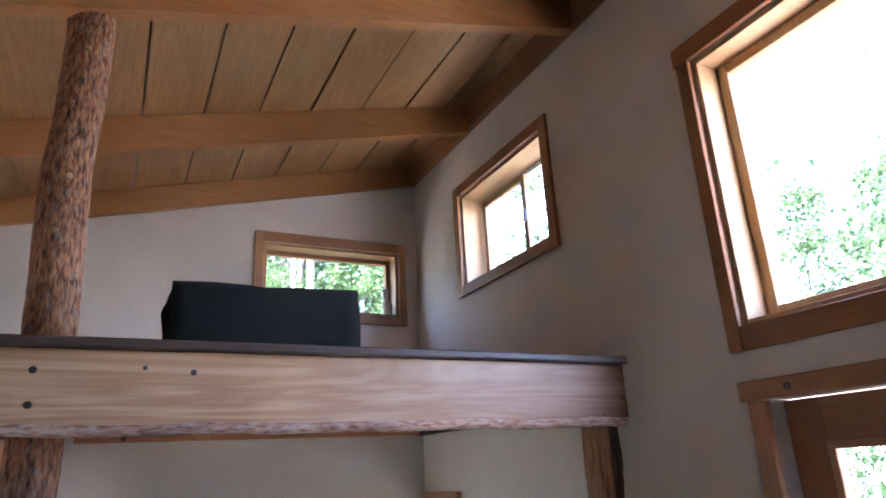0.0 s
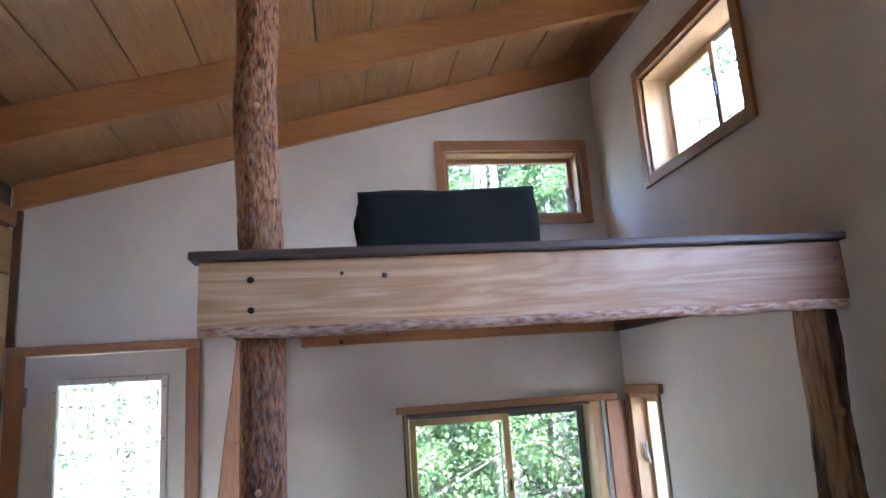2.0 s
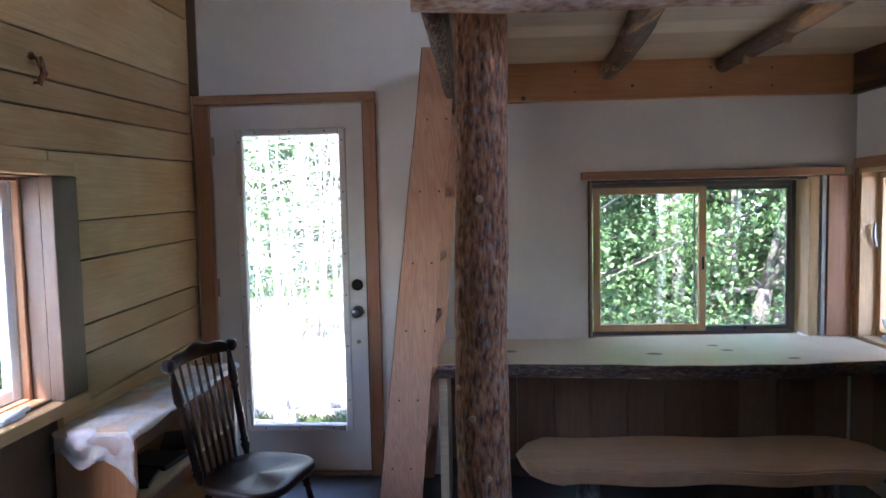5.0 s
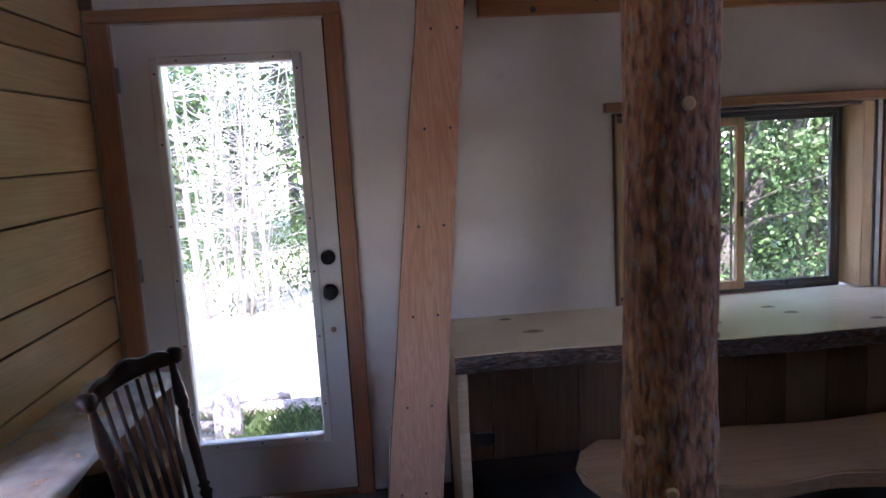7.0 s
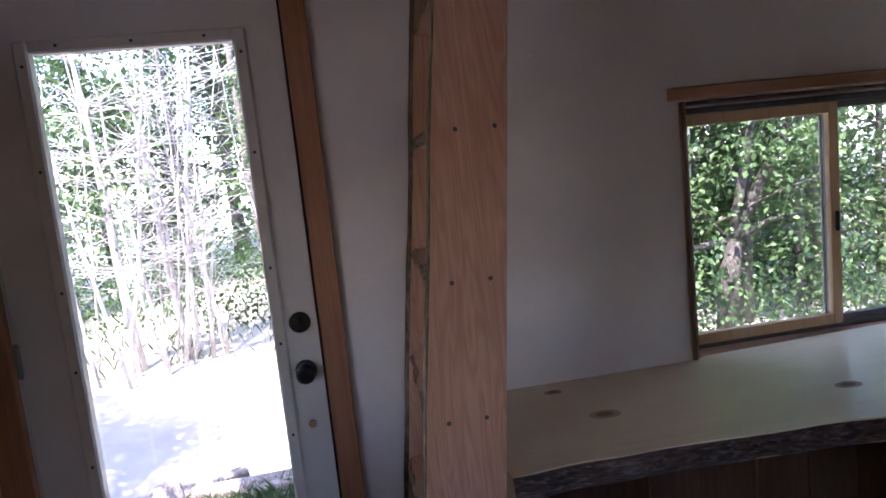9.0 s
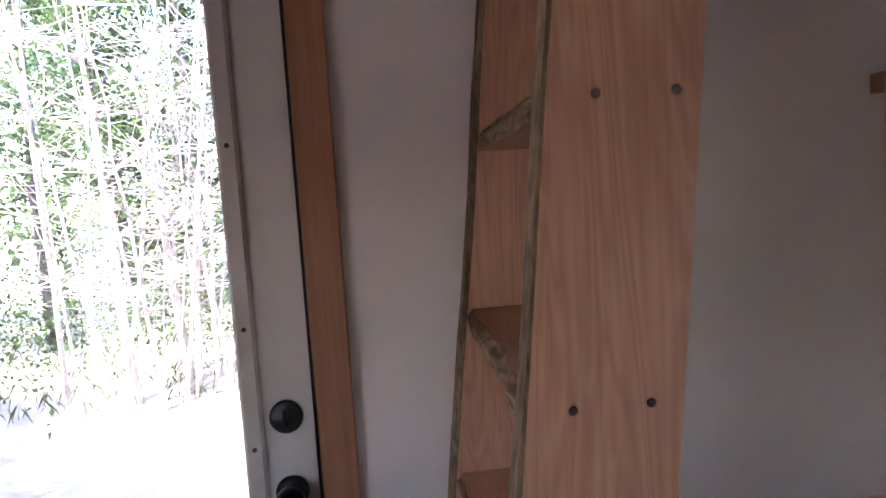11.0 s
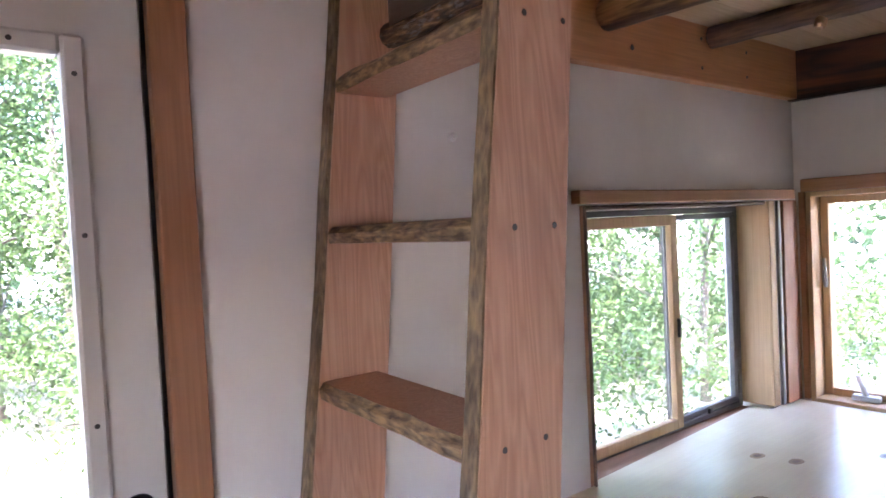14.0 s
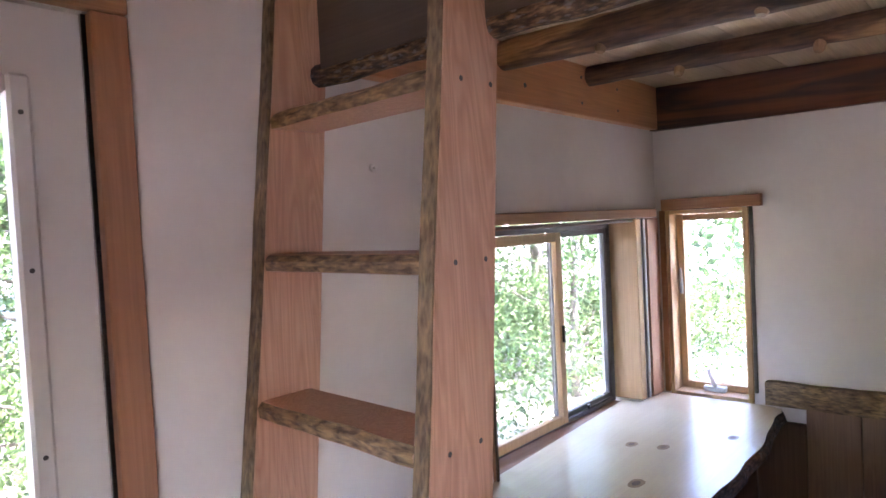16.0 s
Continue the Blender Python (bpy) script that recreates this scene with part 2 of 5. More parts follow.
PEELED = peeled("peeling_log", (0.52, 0.28, 0.125), (0.36, 0.18, 0.075), (0.17, 0.085, 0.045), (0.07, 0.036, 0.022))
PEELED_Z = peeled("peeling_post", (0.46, 0.27, 0.15), (0.3, 0.15, 0.08), (0.15, 0.08, 0.055), (0.035, 0.02, 0.016), "z")
SASH = wood("pale_sash", (0.64, 0.43, 0.23), (0.45, 0.27, 0.12), "z", knots=False)
SLABBARK = bark("slab_bark", (0.03, 0.018, 0.014), (0.085, 0.05, 0.035), (0.2, 0.11, 0.07), "x")
KNOT = wood("knot_end", (0.55, 0.36, 0.2), (0.3, 0.16, 0.08), "z", knots=False)
WHITE = mottled("white_paint", (0.70, 0.66, 0.60), (0.76, 0.72, 0.665), 3.0, 40.0, 0.4, 0.04, 0.001, speck=0.12)
GREYMET = plain("grey_metal", (0.35, 0.35, 0.35), 0.4, 0.7)
DARKFR = plain("bronze_frame", (0.12, 0.113, 0.105), 0.4)
BLACK = plain("black_metal", (0.015, 0.014, 0.013), 0.35)
VINYL = plain("white_vinyl", (0.7, 0.72, 0.74), 0.35)
STRIP = plain("grey_strip", (0.30, 0.29, 0.28), 0.5)
STEEL = plain("screw_steel", (0.10, 0.09, 0.085), 0.45, 0.6)
CHAIRW = wood("dark_chair_lacquer", (0.035, 0.018, 0.012), (0.015, 0.008, 0.006), "x", rough=0.3, knots=False, gloss=0.18)
CLOTH = mottled("black_cloth", (0.0035, 0.004, 0.004), (0.007, 0.0075, 0.0075), 6.0, 300.0, 0.95, 0.5, 0.003)
FLOORM = mottled("dark_floor", (0.06, 0.06, 0.062), (0.10, 0.10, 0.10), 1.8, 50.0, 0.45, 0.15, 0.002)
GLASS = glass_mat("glass")
STONE = mottled("pale_stone", (0.62, 0.58, 0.5), (0.74, 0.7, 0.62), 20.0, 120.0, 0.6)
YELLOW = plain("yellow_plastic", (0.65, 0.55, 0.05), 0.4)
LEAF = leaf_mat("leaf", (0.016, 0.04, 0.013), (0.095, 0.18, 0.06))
# Brighter copy of LEAF: sunlight on the leaves is put into its colour.
LEAF_LIT = leaf_mat("leaf_sunlit", (0.02, 0.055, 0.018), (0.15, 0.25, 0.09))
GRASS = leaf_mat("grass", (0.05, 0.09, 0.03), (0.12, 0.17, 0.07))
TRUNK = bark("trunk_bark", (0.06, 0.05, 0.045), (0.13, 0.115, 0.10), (0.22, 0.2, 0.18))
FORKBARK = bark("dark_tree_bark", (0.02, 0.018, 0.015), (0.05, 0.043, 0.036), (0.09, 0.08, 0.068))
STUMPM = bark("grey_stump_bark", (0.12, 0.10, 0.095), (0.3, 0.27, 0.25), (0.5, 0.46, 0.42))
# Near-white bark: the glare of full sun is put into the colour.
PALETRUNK = bark("pale_trunk", (0.38, 0.36, 0.33), (0.6, 0.58, 0.54), (0.72, 0.7, 0.67), bump=0.4)
GROUND = mottled("dry_ground", (0.34, 0.32, 0.28), (0.48, 0.46, 0.42), 0.8, 12.0, 0.95, 0.5, 0.03)
ROOFM = plain("roof_metal", (0.2, 0.2, 0.2), 0.5, 0.3)

m_plastic, pn, pl, pb = base_mat("clear_plastic_film", 0.25)
pb.inputs["Base Color"].default_value = (0.75, 0.75, 0.72, 1)
ptr, pmx = pn.new("ShaderNodeBsdfTransparent"), pn.new("ShaderNodeMixShader")
pnoise = tex(pn, pl, stretched(pn, pl, (1, 1, 1), False), 7.0, 3.0, dist=0.3)
pr_ = ramp(pn, [(0.3, (0.28, 0.28, 0.28)), (0.7, (0.62, 0.62, 0.62))])
pl.new(pnoise.outputs[0], pr_.inputs[0])
pl.new(pr_.outputs[0], pmx.inputs[0])
pl.new(ptr.outputs[0], pmx.inputs[1])
pl.new(pb.outputs[0], pmx.inputs[2])
pl.new(pmx.outputs[0], pn["Material Output"].inputs[0])


# ---- mesh helpers ----
def mesh_ob(name, bm, mat, smooth=False):
    me = bpy.data.meshes.new(name)
    bm.to_mesh(me)
    bm.free()
    me.materials.append(mat)
    if smooth:
        me.polygons.foreach_set("use_smooth", [True] * len(me.polygons))
    return new(name, me)


def part(name, bm, mat, parent, label="", smooth=False):
    ob = mesh_ob(name, bm, mat, smooth)
    ob.parent = parent
    if label:
        ob["label"] = label
    return ob


def empty(name, at, label, category, group="", kind=""):
    ob = new(name)
    ob.empty_display_size = 0.05
    ob.location = at
    return tagged(ob, label, category, group, kind)


def part_at(name, bm, mat, parent, label="", smooth=False):
    """A part whose mesh is written in world places, under a thing that stands elsewhere."""
    ob = part(name, bm, mat, parent, label, smooth)
    ob.matrix_parent_inverse = parent.matrix_basis.inverted()
    return ob


def box(bm, x0, x1, y0, y1, z0, z1, bevel=0.0, m=None):
    vs = [bm.verts.new((x, y, z)) for x in (x0, x1) for y in (y0, y1) for z in (z0, z1)]
    fs = [bm.faces.new([vs[i] for i in q]) for q in ((0, 1, 3, 2), (4, 6, 7, 5), (0, 4, 5, 1), (2, 3, 7, 6), (0, 2, 6, 4), (1, 5, 7, 3))]
    if bevel:
        es = list({e for f in fs for e in f.edges})
        r = bmesh.ops.bevel(bm, geom=es, offset=bevel, segments=1, affect='EDGES')
        vs = list({v for f in r["faces"] for v in f.verts} | {v for v in vs if v.is_valid})
    if m is not None:
        bmesh.ops.transform(bm, matrix=m, verts=vs)
    return bm


def bx(*a, bevel=0.003, m=None):
    return box(bmesh.new(), *a, bevel=bevel, m=m)


def prism(bm, pts, lo, hi, axis="y"):
    """A polygon in the plane across axis, drawn out from lo to hi."""
    put = {"x": lambda a, b, c: (c, a, b), "y": lambda a, b, c: (a, c, b), "z": lambda a, b, c: (a, b, c)}[axis]
    n = len(pts)
    r0, r1 = [bm.verts.new(put(*p, lo)) for p in pts], [bm.verts.new(put(*p, hi)) for p in pts]
    bm.faces.new(r0)
    bm.faces.new(r1[::-1])
    for i in range(n):
        bm.faces.new((r0[i], r1[i], r1[(i + 1) % n], r0[(i + 1) % n]))
    bmesh.ops.recalc_face_normals(bm, faces=bm.faces)
    return bm


def tube(bm, pts, radii, n=12, rough=0.0, freq=8.0, seed=0.0):
    """A round bar along pts; rough makes it uneven."""
    pts = [Vector(p) for p in pts]
    rings = []
    for i, p in enumerate(pts):
        d = (pts[min(i + 1, len(pts) - 1)] - pts[max(i - 1, 0)]).normalized()
        a = d.orthogonal().normalized() if abs(d.z) < 0.9 else (Vector((0, 1, 0)).cross(d)).normalized()
        b = d.cross(a)
        ring = []
        for k in range(n):
            ang = 2 * math.pi * k / n
            w = a * math.cos(ang) + b * math.sin(ang)
            r = radii[i]
            if rough:
                q = p + w * r
                r += rough * (noise.noise(Vector((q.x * freq + seed, q.y * freq, q.z * freq * 0.3))) + 0.9 * (0.35 - abs(noise.noise(Vector((q.x * 75 + seed, q.y * 75, q.z * 13))))))
            ring.append(bm.verts.new(p + w * r))
        rings.append(ring)
    for r0, r1 in zip(rings, rings[1:]):
        for k in range(n):
            bm.faces.new((r0[k], r0[(k + 1) % n], r1[(k + 1) % n], r1[k]))
    bm.faces.new(rings[0][::-1])
    bm.faces.new(rings[-1])
    return bm


def lerp(a, b, t):
    return tuple(p + (q - p) * t for p, q in zip(a, b))


def turned(a, b, profile, n=12):
    """A lathe-turned bar from a to b; profile: (way along, radius)."""
    return tube(bmesh.new(), [lerp(a, b, t) for t, r in profile], [r for t, r in profile], n)


def disc(bm, at, r, depth, axis="y", n=16):
    o = {"x": (depth, 0, 0), "y": (0, depth, 0), "z": (0, 0, depth)}[axis]
    p = Vector(at)
    return tube(bm, [p, p + Vector(o) * 0.7, p + Vector(o)], [r, r, r * 0.8], n)


# ---- the room's measures ----
WL, WR, WB, WF = -1.845, 1.65, 4.685, -1.3
THICK = 0.22


def under(x):
    """Height of the rafters' underside."""
    return 3.305 + 0.247 * x


def decking(x):
    return under(x) + 0.15


def wall_y(name, y0, y1, x0, x1, holes, mat, label):
    """A gable wall across the y axis, with holes (x0, x1, z0, z1) through it."""
    bm = bmesh.new()
    xs = sorted({x0, x1, *[h[0] for h in holes], *[h[1] for h in holes]})
    for a, b in zip(xs, xs[1:]):
        z = -0.3
        for h in sorted((h for h in holes if h[0] <= a and h[1] >= b), key=lambda h: h[2]):
            if h[2] > z:
                box(bm, a, b, y0, y1, z, h[2])
            z = h[3]
        prism(bm, [(a, z), (b, z), (b, decking(b)), (a, decking(a))], y0, y1, "y")
    return tagged(mesh_ob(name, bm, mat), label, "wall", kind="structure")


def wall_x(name, x0, x1, y0, y1, top, holes, mat, label):
    bm = bmesh.new()
    ys = sorted({y0, y1, *[h[0] for h in holes], *[h[1] for h in holes]})
    for a, b in zip(ys, ys[1:]):
        z = -0.3
        for h in sorted((h for h in holes if h[0] <= a and h[1] >= b), key=lambda h: h[2]):
            if h[2] > z:
                box(bm, x0, x1, a, b, z, h[2])
            z = h[3]
        box(bm, x0, x1, a, b, z, top)
    return tagged(mesh_ob(name, bm, mat), label, "wall", kind="structure")


DOOR = (-1.74, -0.912, 0.0, 2.035)
WIN1 = (0.275, 1.47, 0.72, 1.592)
LOFTW = (0.612, 1.51, 2.75, 3.187)
CLER = (3.13, 4.007, 2.79, 3.357)
BIGW = (0.95, 2.19, 2.165, 3.15)
RDOOR = (1.33, 2.15, 0.0, 1.935)
WIN2 = (4.262, 4.635, 0.74, 1.618)
LEFTW = (2.35, 3.44, 0.80, 1.605)

floor = tagged(mesh_ob("floor", bx(WL - 0.1, WR + 0.1, WF - 0.1, WB + 0.1, -0.12, 0.0, bevel=0), FLOORM), "dark grey painted floor, dull and worn", "floor", kind="structure")
wall_north = wall_y("wall_north", WB, WB + THICK, WL - THICK, WR + THICK, [DOOR, WIN1, LOFTW], PLASTER, "pale hand-trowelled plaster wall with door and windows")
wall_south = wall_y("wall_south", WF - THICK, WF, WL - THICK, WR + THICK, [], PLASTER, "pale plain plaster wall closing the room")
wall_east = wall_x("wall_east", WR, WR + THICK, WF, WB, decking(WR), [CLER, BIGW, RDOOR, WIN2], PLASTER, "tall pale plaster wall with high windows")
wall_west = wall_x("wall_west", WL - 0.2, WL - 0.028, WF, WB, decking(WL), [LEFTW], GREYW, "wall sheathed with wide pale planks")

# ---- ceiling and roof ----
bm = bmesh.new()
xj = [WL - 0.65, -1.75, -1.48, -1.21, -0.94, -0.67, -0.40, -0.135, 0.131, 0.395, 0.663, 0.942, 1.207, 1.47, WR + 0.6]
for i, (a, b) in enumerate(zip(xj, xj[1:])):
    g, dz = 0.004 if i % 3 else 0.006, 0.003 * (i % 2)
    prism(bm, [(a + g, decking(a) + dz), (b - g, decking(b) + dz), (b - g, decking(b) + 0.03), (a + g, decking(a) + 0.03)], WF - 0.5, WB + 0.6)
tagged(mesh_ob("ceiling", bm, CEIL), "sloping ceiling of wide knotty pine planks", "ceiling", kind="structure")
# Unseen roof; west eave drawn out 0.7 to keep sun off window_6.
bm = bmesh.new()
prism(bm, [(WL - 0.7, decking(WL - 0.7) + 0.031), (WR + 0.65, decking(WR + 0.65) + 0.031), (WR + 0.65, decking(WR + 0.65) + 0.10), (WL - 0.7, decking(WL - 0.7) + 0.10)], WF - 0.55, WB + 0.65)
tagged(mesh_ob("roof", bm, ROOFM), "thin sloping metal roof, its unseen west eave drawn out against the sun", "roof", kind="structure")

for yr in (4.645, 3.775, 2.745, 1.82, 0.9, -0.02, -0.94):
    bm = bmesh.new()
    t, low = (0.038, 0.0) if yr > 4.5 else (0.055, 0.028)
    prism(bm, [(WL, under(WL) - low), (WR - 0.042, under(WR - 0.042) - low), (WR - 0.042, decking(WR - 0.042) - 0.002), (WL, decking(WL) - 0.002)], yr, yr + t)
    tagged(mesh_ob("rafter", bm, FIR_X), "orange-brown fir rafter under the plank ceiling", "rafter", "rafters of the ceiling")
tagged(mesh_ob("trim", bx(WR - 0.04, WR - 0.001, WF, WB - 0.001, under(WR) - 0.01, decking(WR) - 0.012), FIR_Y), "brown board along the top of the wall", "trim", kind="structure")
tagged(mesh_ob("trim", bx(WL + 0.001, WL + 0.03, WF, 4.64, under(WL) - 0.10, under(WL) - 0.004), FIR_Y), "brown plate board under the rafter ends", "trim", kind="structure")
tagged(mesh_ob("trim", bx(WL + 0.001, WL + 0.048, WB - 0.018, WB - 0.001, 2.09, under(WL) + 0.004), GREYW), "dark corner strip above the door casing", "trim", kind="structure")


# ---- planks of the west wall ----
joints = [0.0, 0.20, 0.46, 0.775, 0.957, 1.07, 1.323, 1.475, 1.74, 1.885, 1.99, 2.145, 2.49, 2.745]
SL = 0.03
for a, b in zip(joints, joints[1:]):
    for ya, yb in ((WF + 0.001, 0.55 + 0.4 * math.sin(a * 9)), (0.55 + 0.4 * math.sin(a * 9), WB - 0.001)):
        pieces = [(ya, yb)]
        if b > LEFTW[2] - 0.03 and a < LEFTW[3] + 0.02 and yb > LEFTW[0]:
            pieces = [(ya, LEFTW[0] - 0.02), (LEFTW[1] + 0.02, yb)]
        for c, d in pieces:
            if d - c < 0.1:
                continue
            bm, g = bmesh.new(), 0.0035
            z = [a + g + SL * (c - WB), b - g + SL * (c - WB), b - g + SL * (d - WB), a + g + SL * (d - WB)]
            z = [max(v, 0.002) for v in z]
            prism(bm, [(c + 0.001, z[0]), (c + 0.001, z[1]), (d - 0.001, z[2]), (d - 0.001, z[3])], WL - 0.026, WL, "x")
            bmesh.ops.bevel(bm, geom=list(bm.edges), offset=0.0025, segments=1, affect='EDGES')
            part("plank", bm, PALE_Y, wall_west)
part("filler", bx(WL - 0.026, WL - 0.002, LEFTW[0] - 0.02, LEFTW[1] + 0.02, 1.66, 1.70), PALE_Y, wall_west)


# ---- doors and windows ----
def screw(parent, at, axis="y", r=0.005, depth=-0.002, mat=STEEL):
    return part_at("screw", disc(bmesh.new(), at, r, depth, axis, 10), mat, parent)


door = empty("door_1", (-1.33, WB + 0.02, 0), "white half-worn exterior door with one tall glass pane and black locks", "door", kind="structure")
yd = WB + 0.005
for a in ((-1.735, -1.60, 0.02, 2.03), (-1.02, -0.917, 0.02, 2.03), (-1.60, -1.02, 1.895, 2.03), (-1.60, -1.02, 0.02, 0.255)):
    part_at("door_slab", bx(a[0], a[1], yd, yd + 0.045, a[2], a[3], bevel=0), WHITE, door)
bm = bmesh.new()
for a in ((-1.61, -1.572, 0.245, 1.905), (-1.047, -1.009, 0.245, 1.905), (-1.572, -1.047, 1.868, 1.905), (-1.572, -1.047, 0.245, 0.283)):
    box(bm, a[0], a[1], yd - 0.014, yd + 0.03, a[2], a[3], 0.006)
part_at("glazing_frame", bm, WHITE, door, "white moulded frame round the pane")
pane = part_at("pane", bx(-1.60, -1.02, yd + 0.018, yd + 0.024, 0.26, 1.89, bevel=0), GLASS, door)
pane.visible_shadow = False
for z in (0.42, 0.72, 1.0, 1.226, 1.559, 1.837):
    for x in (-1.59, -1.028):
        screw(door, (x, yd - 0.014, z), r=0.0045)
for x in (-1.5, -1.31, -1.12):
    screw(door, (x, yd - 0.014, 1.886), r=0.0045)
    screw(door, (x, yd - 0.014, 0.265), r=0.0045)
for z, nm in ((1.054, "deadbolt"), (0.908, "door_knob")):
    bm = disc(bmesh.new(), (-0.967, yd, z), 0.031, -0.012, "y", 24)
    if nm == "door_knob":
        tube(bm, [(-0.967, yd - 0.01, z), (-0.967, yd - 0.03, z), (-0.967, yd - 0.04, z), (-0.967, yd - 0.06, z), (-0.967, yd - 0.066, z)], [0.014, 0.014, 0.027, 0.027, 0.018], 20)
    else:
        box(bm, -0.971, -0.963, yd - 0.026, yd - 0.011, z - 0.016, z + 0.016, 0.002)
    part_at(nm, bm, BLACK, door, "round black metal " + nm.replace("_", " "), True)
part_at("plug", disc(bmesh.new(), (-0.968, yd, 0.74), 0.012, -0.004, "y", 14), KNOT, door, "small brown plugged hole")
for z in (0.28, 1.05, 1.82):
    part_at("hinge", bx(-1.742, -1.728, yd - 0.008, yd + 0.004, z - 0.05, z + 0.05), GREYMET, door, "grey steel hinge")
tagged(mesh_ob("threshold", bx(-1.74, -0.912, WB - 0.03, WB + THICK, 0.001, 0.018), DARKP), "dark wooden door threshold", "threshold", kind="structure")
for a in ((-1.825, -1.74, 0.001, 2.034), (-0.9085, -0.84, 0.001, 2.034)):
    tagged(mesh_ob("trim", bx(a[0], a[1], WB - 0.03, WB - 0.001, a[2], a[3]), CASE_Z), "orange-brown wooden door casing", "trim", kind="structure")
tagged(mesh_ob("trim", bx(-1.825, -0.84, WB - 0.032, WB - 0.001, 2.036, 2.085), PINE_X), "orange-brown wooden door head casing", "trim", kind="structure")
# Black strip added in place of the dark shaded gap between slab and casing.
tagged(mesh_ob("trim", bx(-0.9162, -0.9090, WB - 0.006, WB - 0.001, 0.02, 2.03, bevel=0), BLACK), "thin black strip standing for the shaded gap beside the door slab", "trim", kind="structure")
for a in ((-1.7395, -1.736), (-0.9165, -0.9125)):
    tagged(mesh_ob("door_jamb", bx(a[0], a[1], WB + 0.052, WB + THICK, 0.02, 2.03, bevel=0), PINE_Z), "wooden jamb lining of the door opening", "trim", kind="structure")


def sash(win, name, axis, lo, hi, z0, z1, d0, d1, w, mat, label=""):
    """One sash frame of four rails and its pane; axis: the way it runs along."""
    bm = bmesh.new()
    for a, b, c, d in ((lo, lo + w, z0, z1), (hi - w, hi, z0, z1), (lo + w, hi - w, z1 - w, z1), (lo + w, hi - w, z0, z0 + w)):
        if axis == "x":
            box(bm, a, b, d0, d1, c, d, 0.003)
        else:
            box(bm, d0, d1, a, b, c, d, 0.003)
    fr = part_at(name, bm, mat, win, label)
    dm, g = (d0 + d1) / 2, 0.003
    if axis == "x":
        p = part_at("pane", bx(lo + w - 0.004, hi - w + 0.004, dm - g, dm + g, z0 + w - 0.004, z1 - w + 0.004, bevel=0), GLASS, win)
    else:
        p = part_at("pane", bx(dm - g, dm + g, lo + w - 0.004, hi - w + 0.004, z0 + w - 0.004, z1 - w + 0.004, bevel=0), GLASS, win)
    p.visible_shadow = False
    return fr


def lining(win, axis, hole, d0, d1, mats, t=0.018):
    """Boards that line an opening, butted end to end."""
    a, b, c, d = hole
    for n, (p, q, r, s) in enumerate(((a, a + t, c, d), (b - t, b, c, d), (a + t, b - t, d - t, d), (a + t, b - t, c, c + t))):
        args = (p, q, d0, d1, r, s) if axis == "x" else (d0, d1, p, q, r, s)
        part_at("window_sill" if n == 3 else "jamb", bx(*args, bevel=0.002), mats[0] if n < 2 else mats[1], win)


# window over the counter
w1 = empty("window_1", (0.87, WB, 0.75), "sliding window with pale wood sash and dark fixed frame above the counter", "window", kind="structure")
y0 = WB + 0.09
part_at("jamb", bx(0.277, 0.295, WB - 0.012, WB + 0.17, 0.752, 1.588), PINE_Z, w1)
part_at("jamb", bx(1.418, 1.468, WB - 0.004, WB + 0.17, 0.752, 1.588), SASH, w1, "deep golden pine side board")
part_at("window_head", bx(0.296, 1.411, WB + 0.004, WB + 0.17, 1.574, 1.588), GREYW, w1)
part_at("window_sill", bx(0.296, 1.411, WB + 0.002, WB + 0.17, 0.721, 0.738), PINE_X, w1)
sash(w1, "window_frame", "x", 0.297, 1.41, 0.739, 1.573, WB + 0.125, WB + 0.165, 0.022, DARKFR, "dark bronze outer frame")
sash(w1, "sliding_sash", "x", 0.320, 0.925, 0.763, 1.55, WB + 0.095, WB + 0.122, 0.038, SASH, "pale wooden sliding sash")
sash(w1, "fixed_sash", "x", 0.905, 1.387, 0.763, 1.55, WB + 0.130, WB + 0.155, 0.022, DARKFR, "dark fixed sash")
part_at("latch", bx(0.90, 0.912, WB + 0.082, WB + 0.096, 1.10, 1.17), BLACK, w1, "small black sash latch")
part_at("insect_screen_rail", bx(0.862, 0.872, WB + 0.108, WB + 0.118, 0.80, 1.51), GREYMET, w1)
part_at("stop_block", bx(1.13, 1.15, WB + 0.11, WB + 0.124, 0.763, 0.785), BLACK, w1)
tagged(mesh_ob("trim", bx(0.237, 1.575, WB - 0.038, WB - 0.001, 1.592, 1.632), PINE_X), "thin pine head board over the window", "trim", kind="structure")
tagged(mesh_ob("trim", bx(0.272, 0.284, WB - 0.022, WB - 0.013, 0.752, 1.588), GREYW), "narrow weathered strip beside the window", "trim", kind="structure")
tagged(mesh_ob("trim", bx(1.474, 1.498, WB - 0.014, WB - 0.001, 0.752, 1.588), STRIP), "grey metal corner strip beside the window", "trim", kind="structure")

tagged(mesh_ob("trim", bx(1.504, 1.627, WB - 0.02, WB - 0.001, 0.752, 1.588), CASE_Z), "brown corner board between the two counter windows", "trim", kind="structure")

# casement window in the east wall
w2 = empty("window_2", (WR, 4.45, 0.75), "narrow crank casement window with wooden frame over the counter end", "window", kind="structure")
lining(w2, "y", WIN2, WR - 0.012, WR + 0.16, (SASH, SASH), 0.02)
sash(w2, "window_frame", "y", 4.283, 4.614, 0.762, 1.597, WR + 0.075, WR + 0.125, 0.03, SASH, "wooden casement frame")
bm = bx(WR + 0.035, WR + 0.07, 4.40, 4.50, 0.762, 0.785)
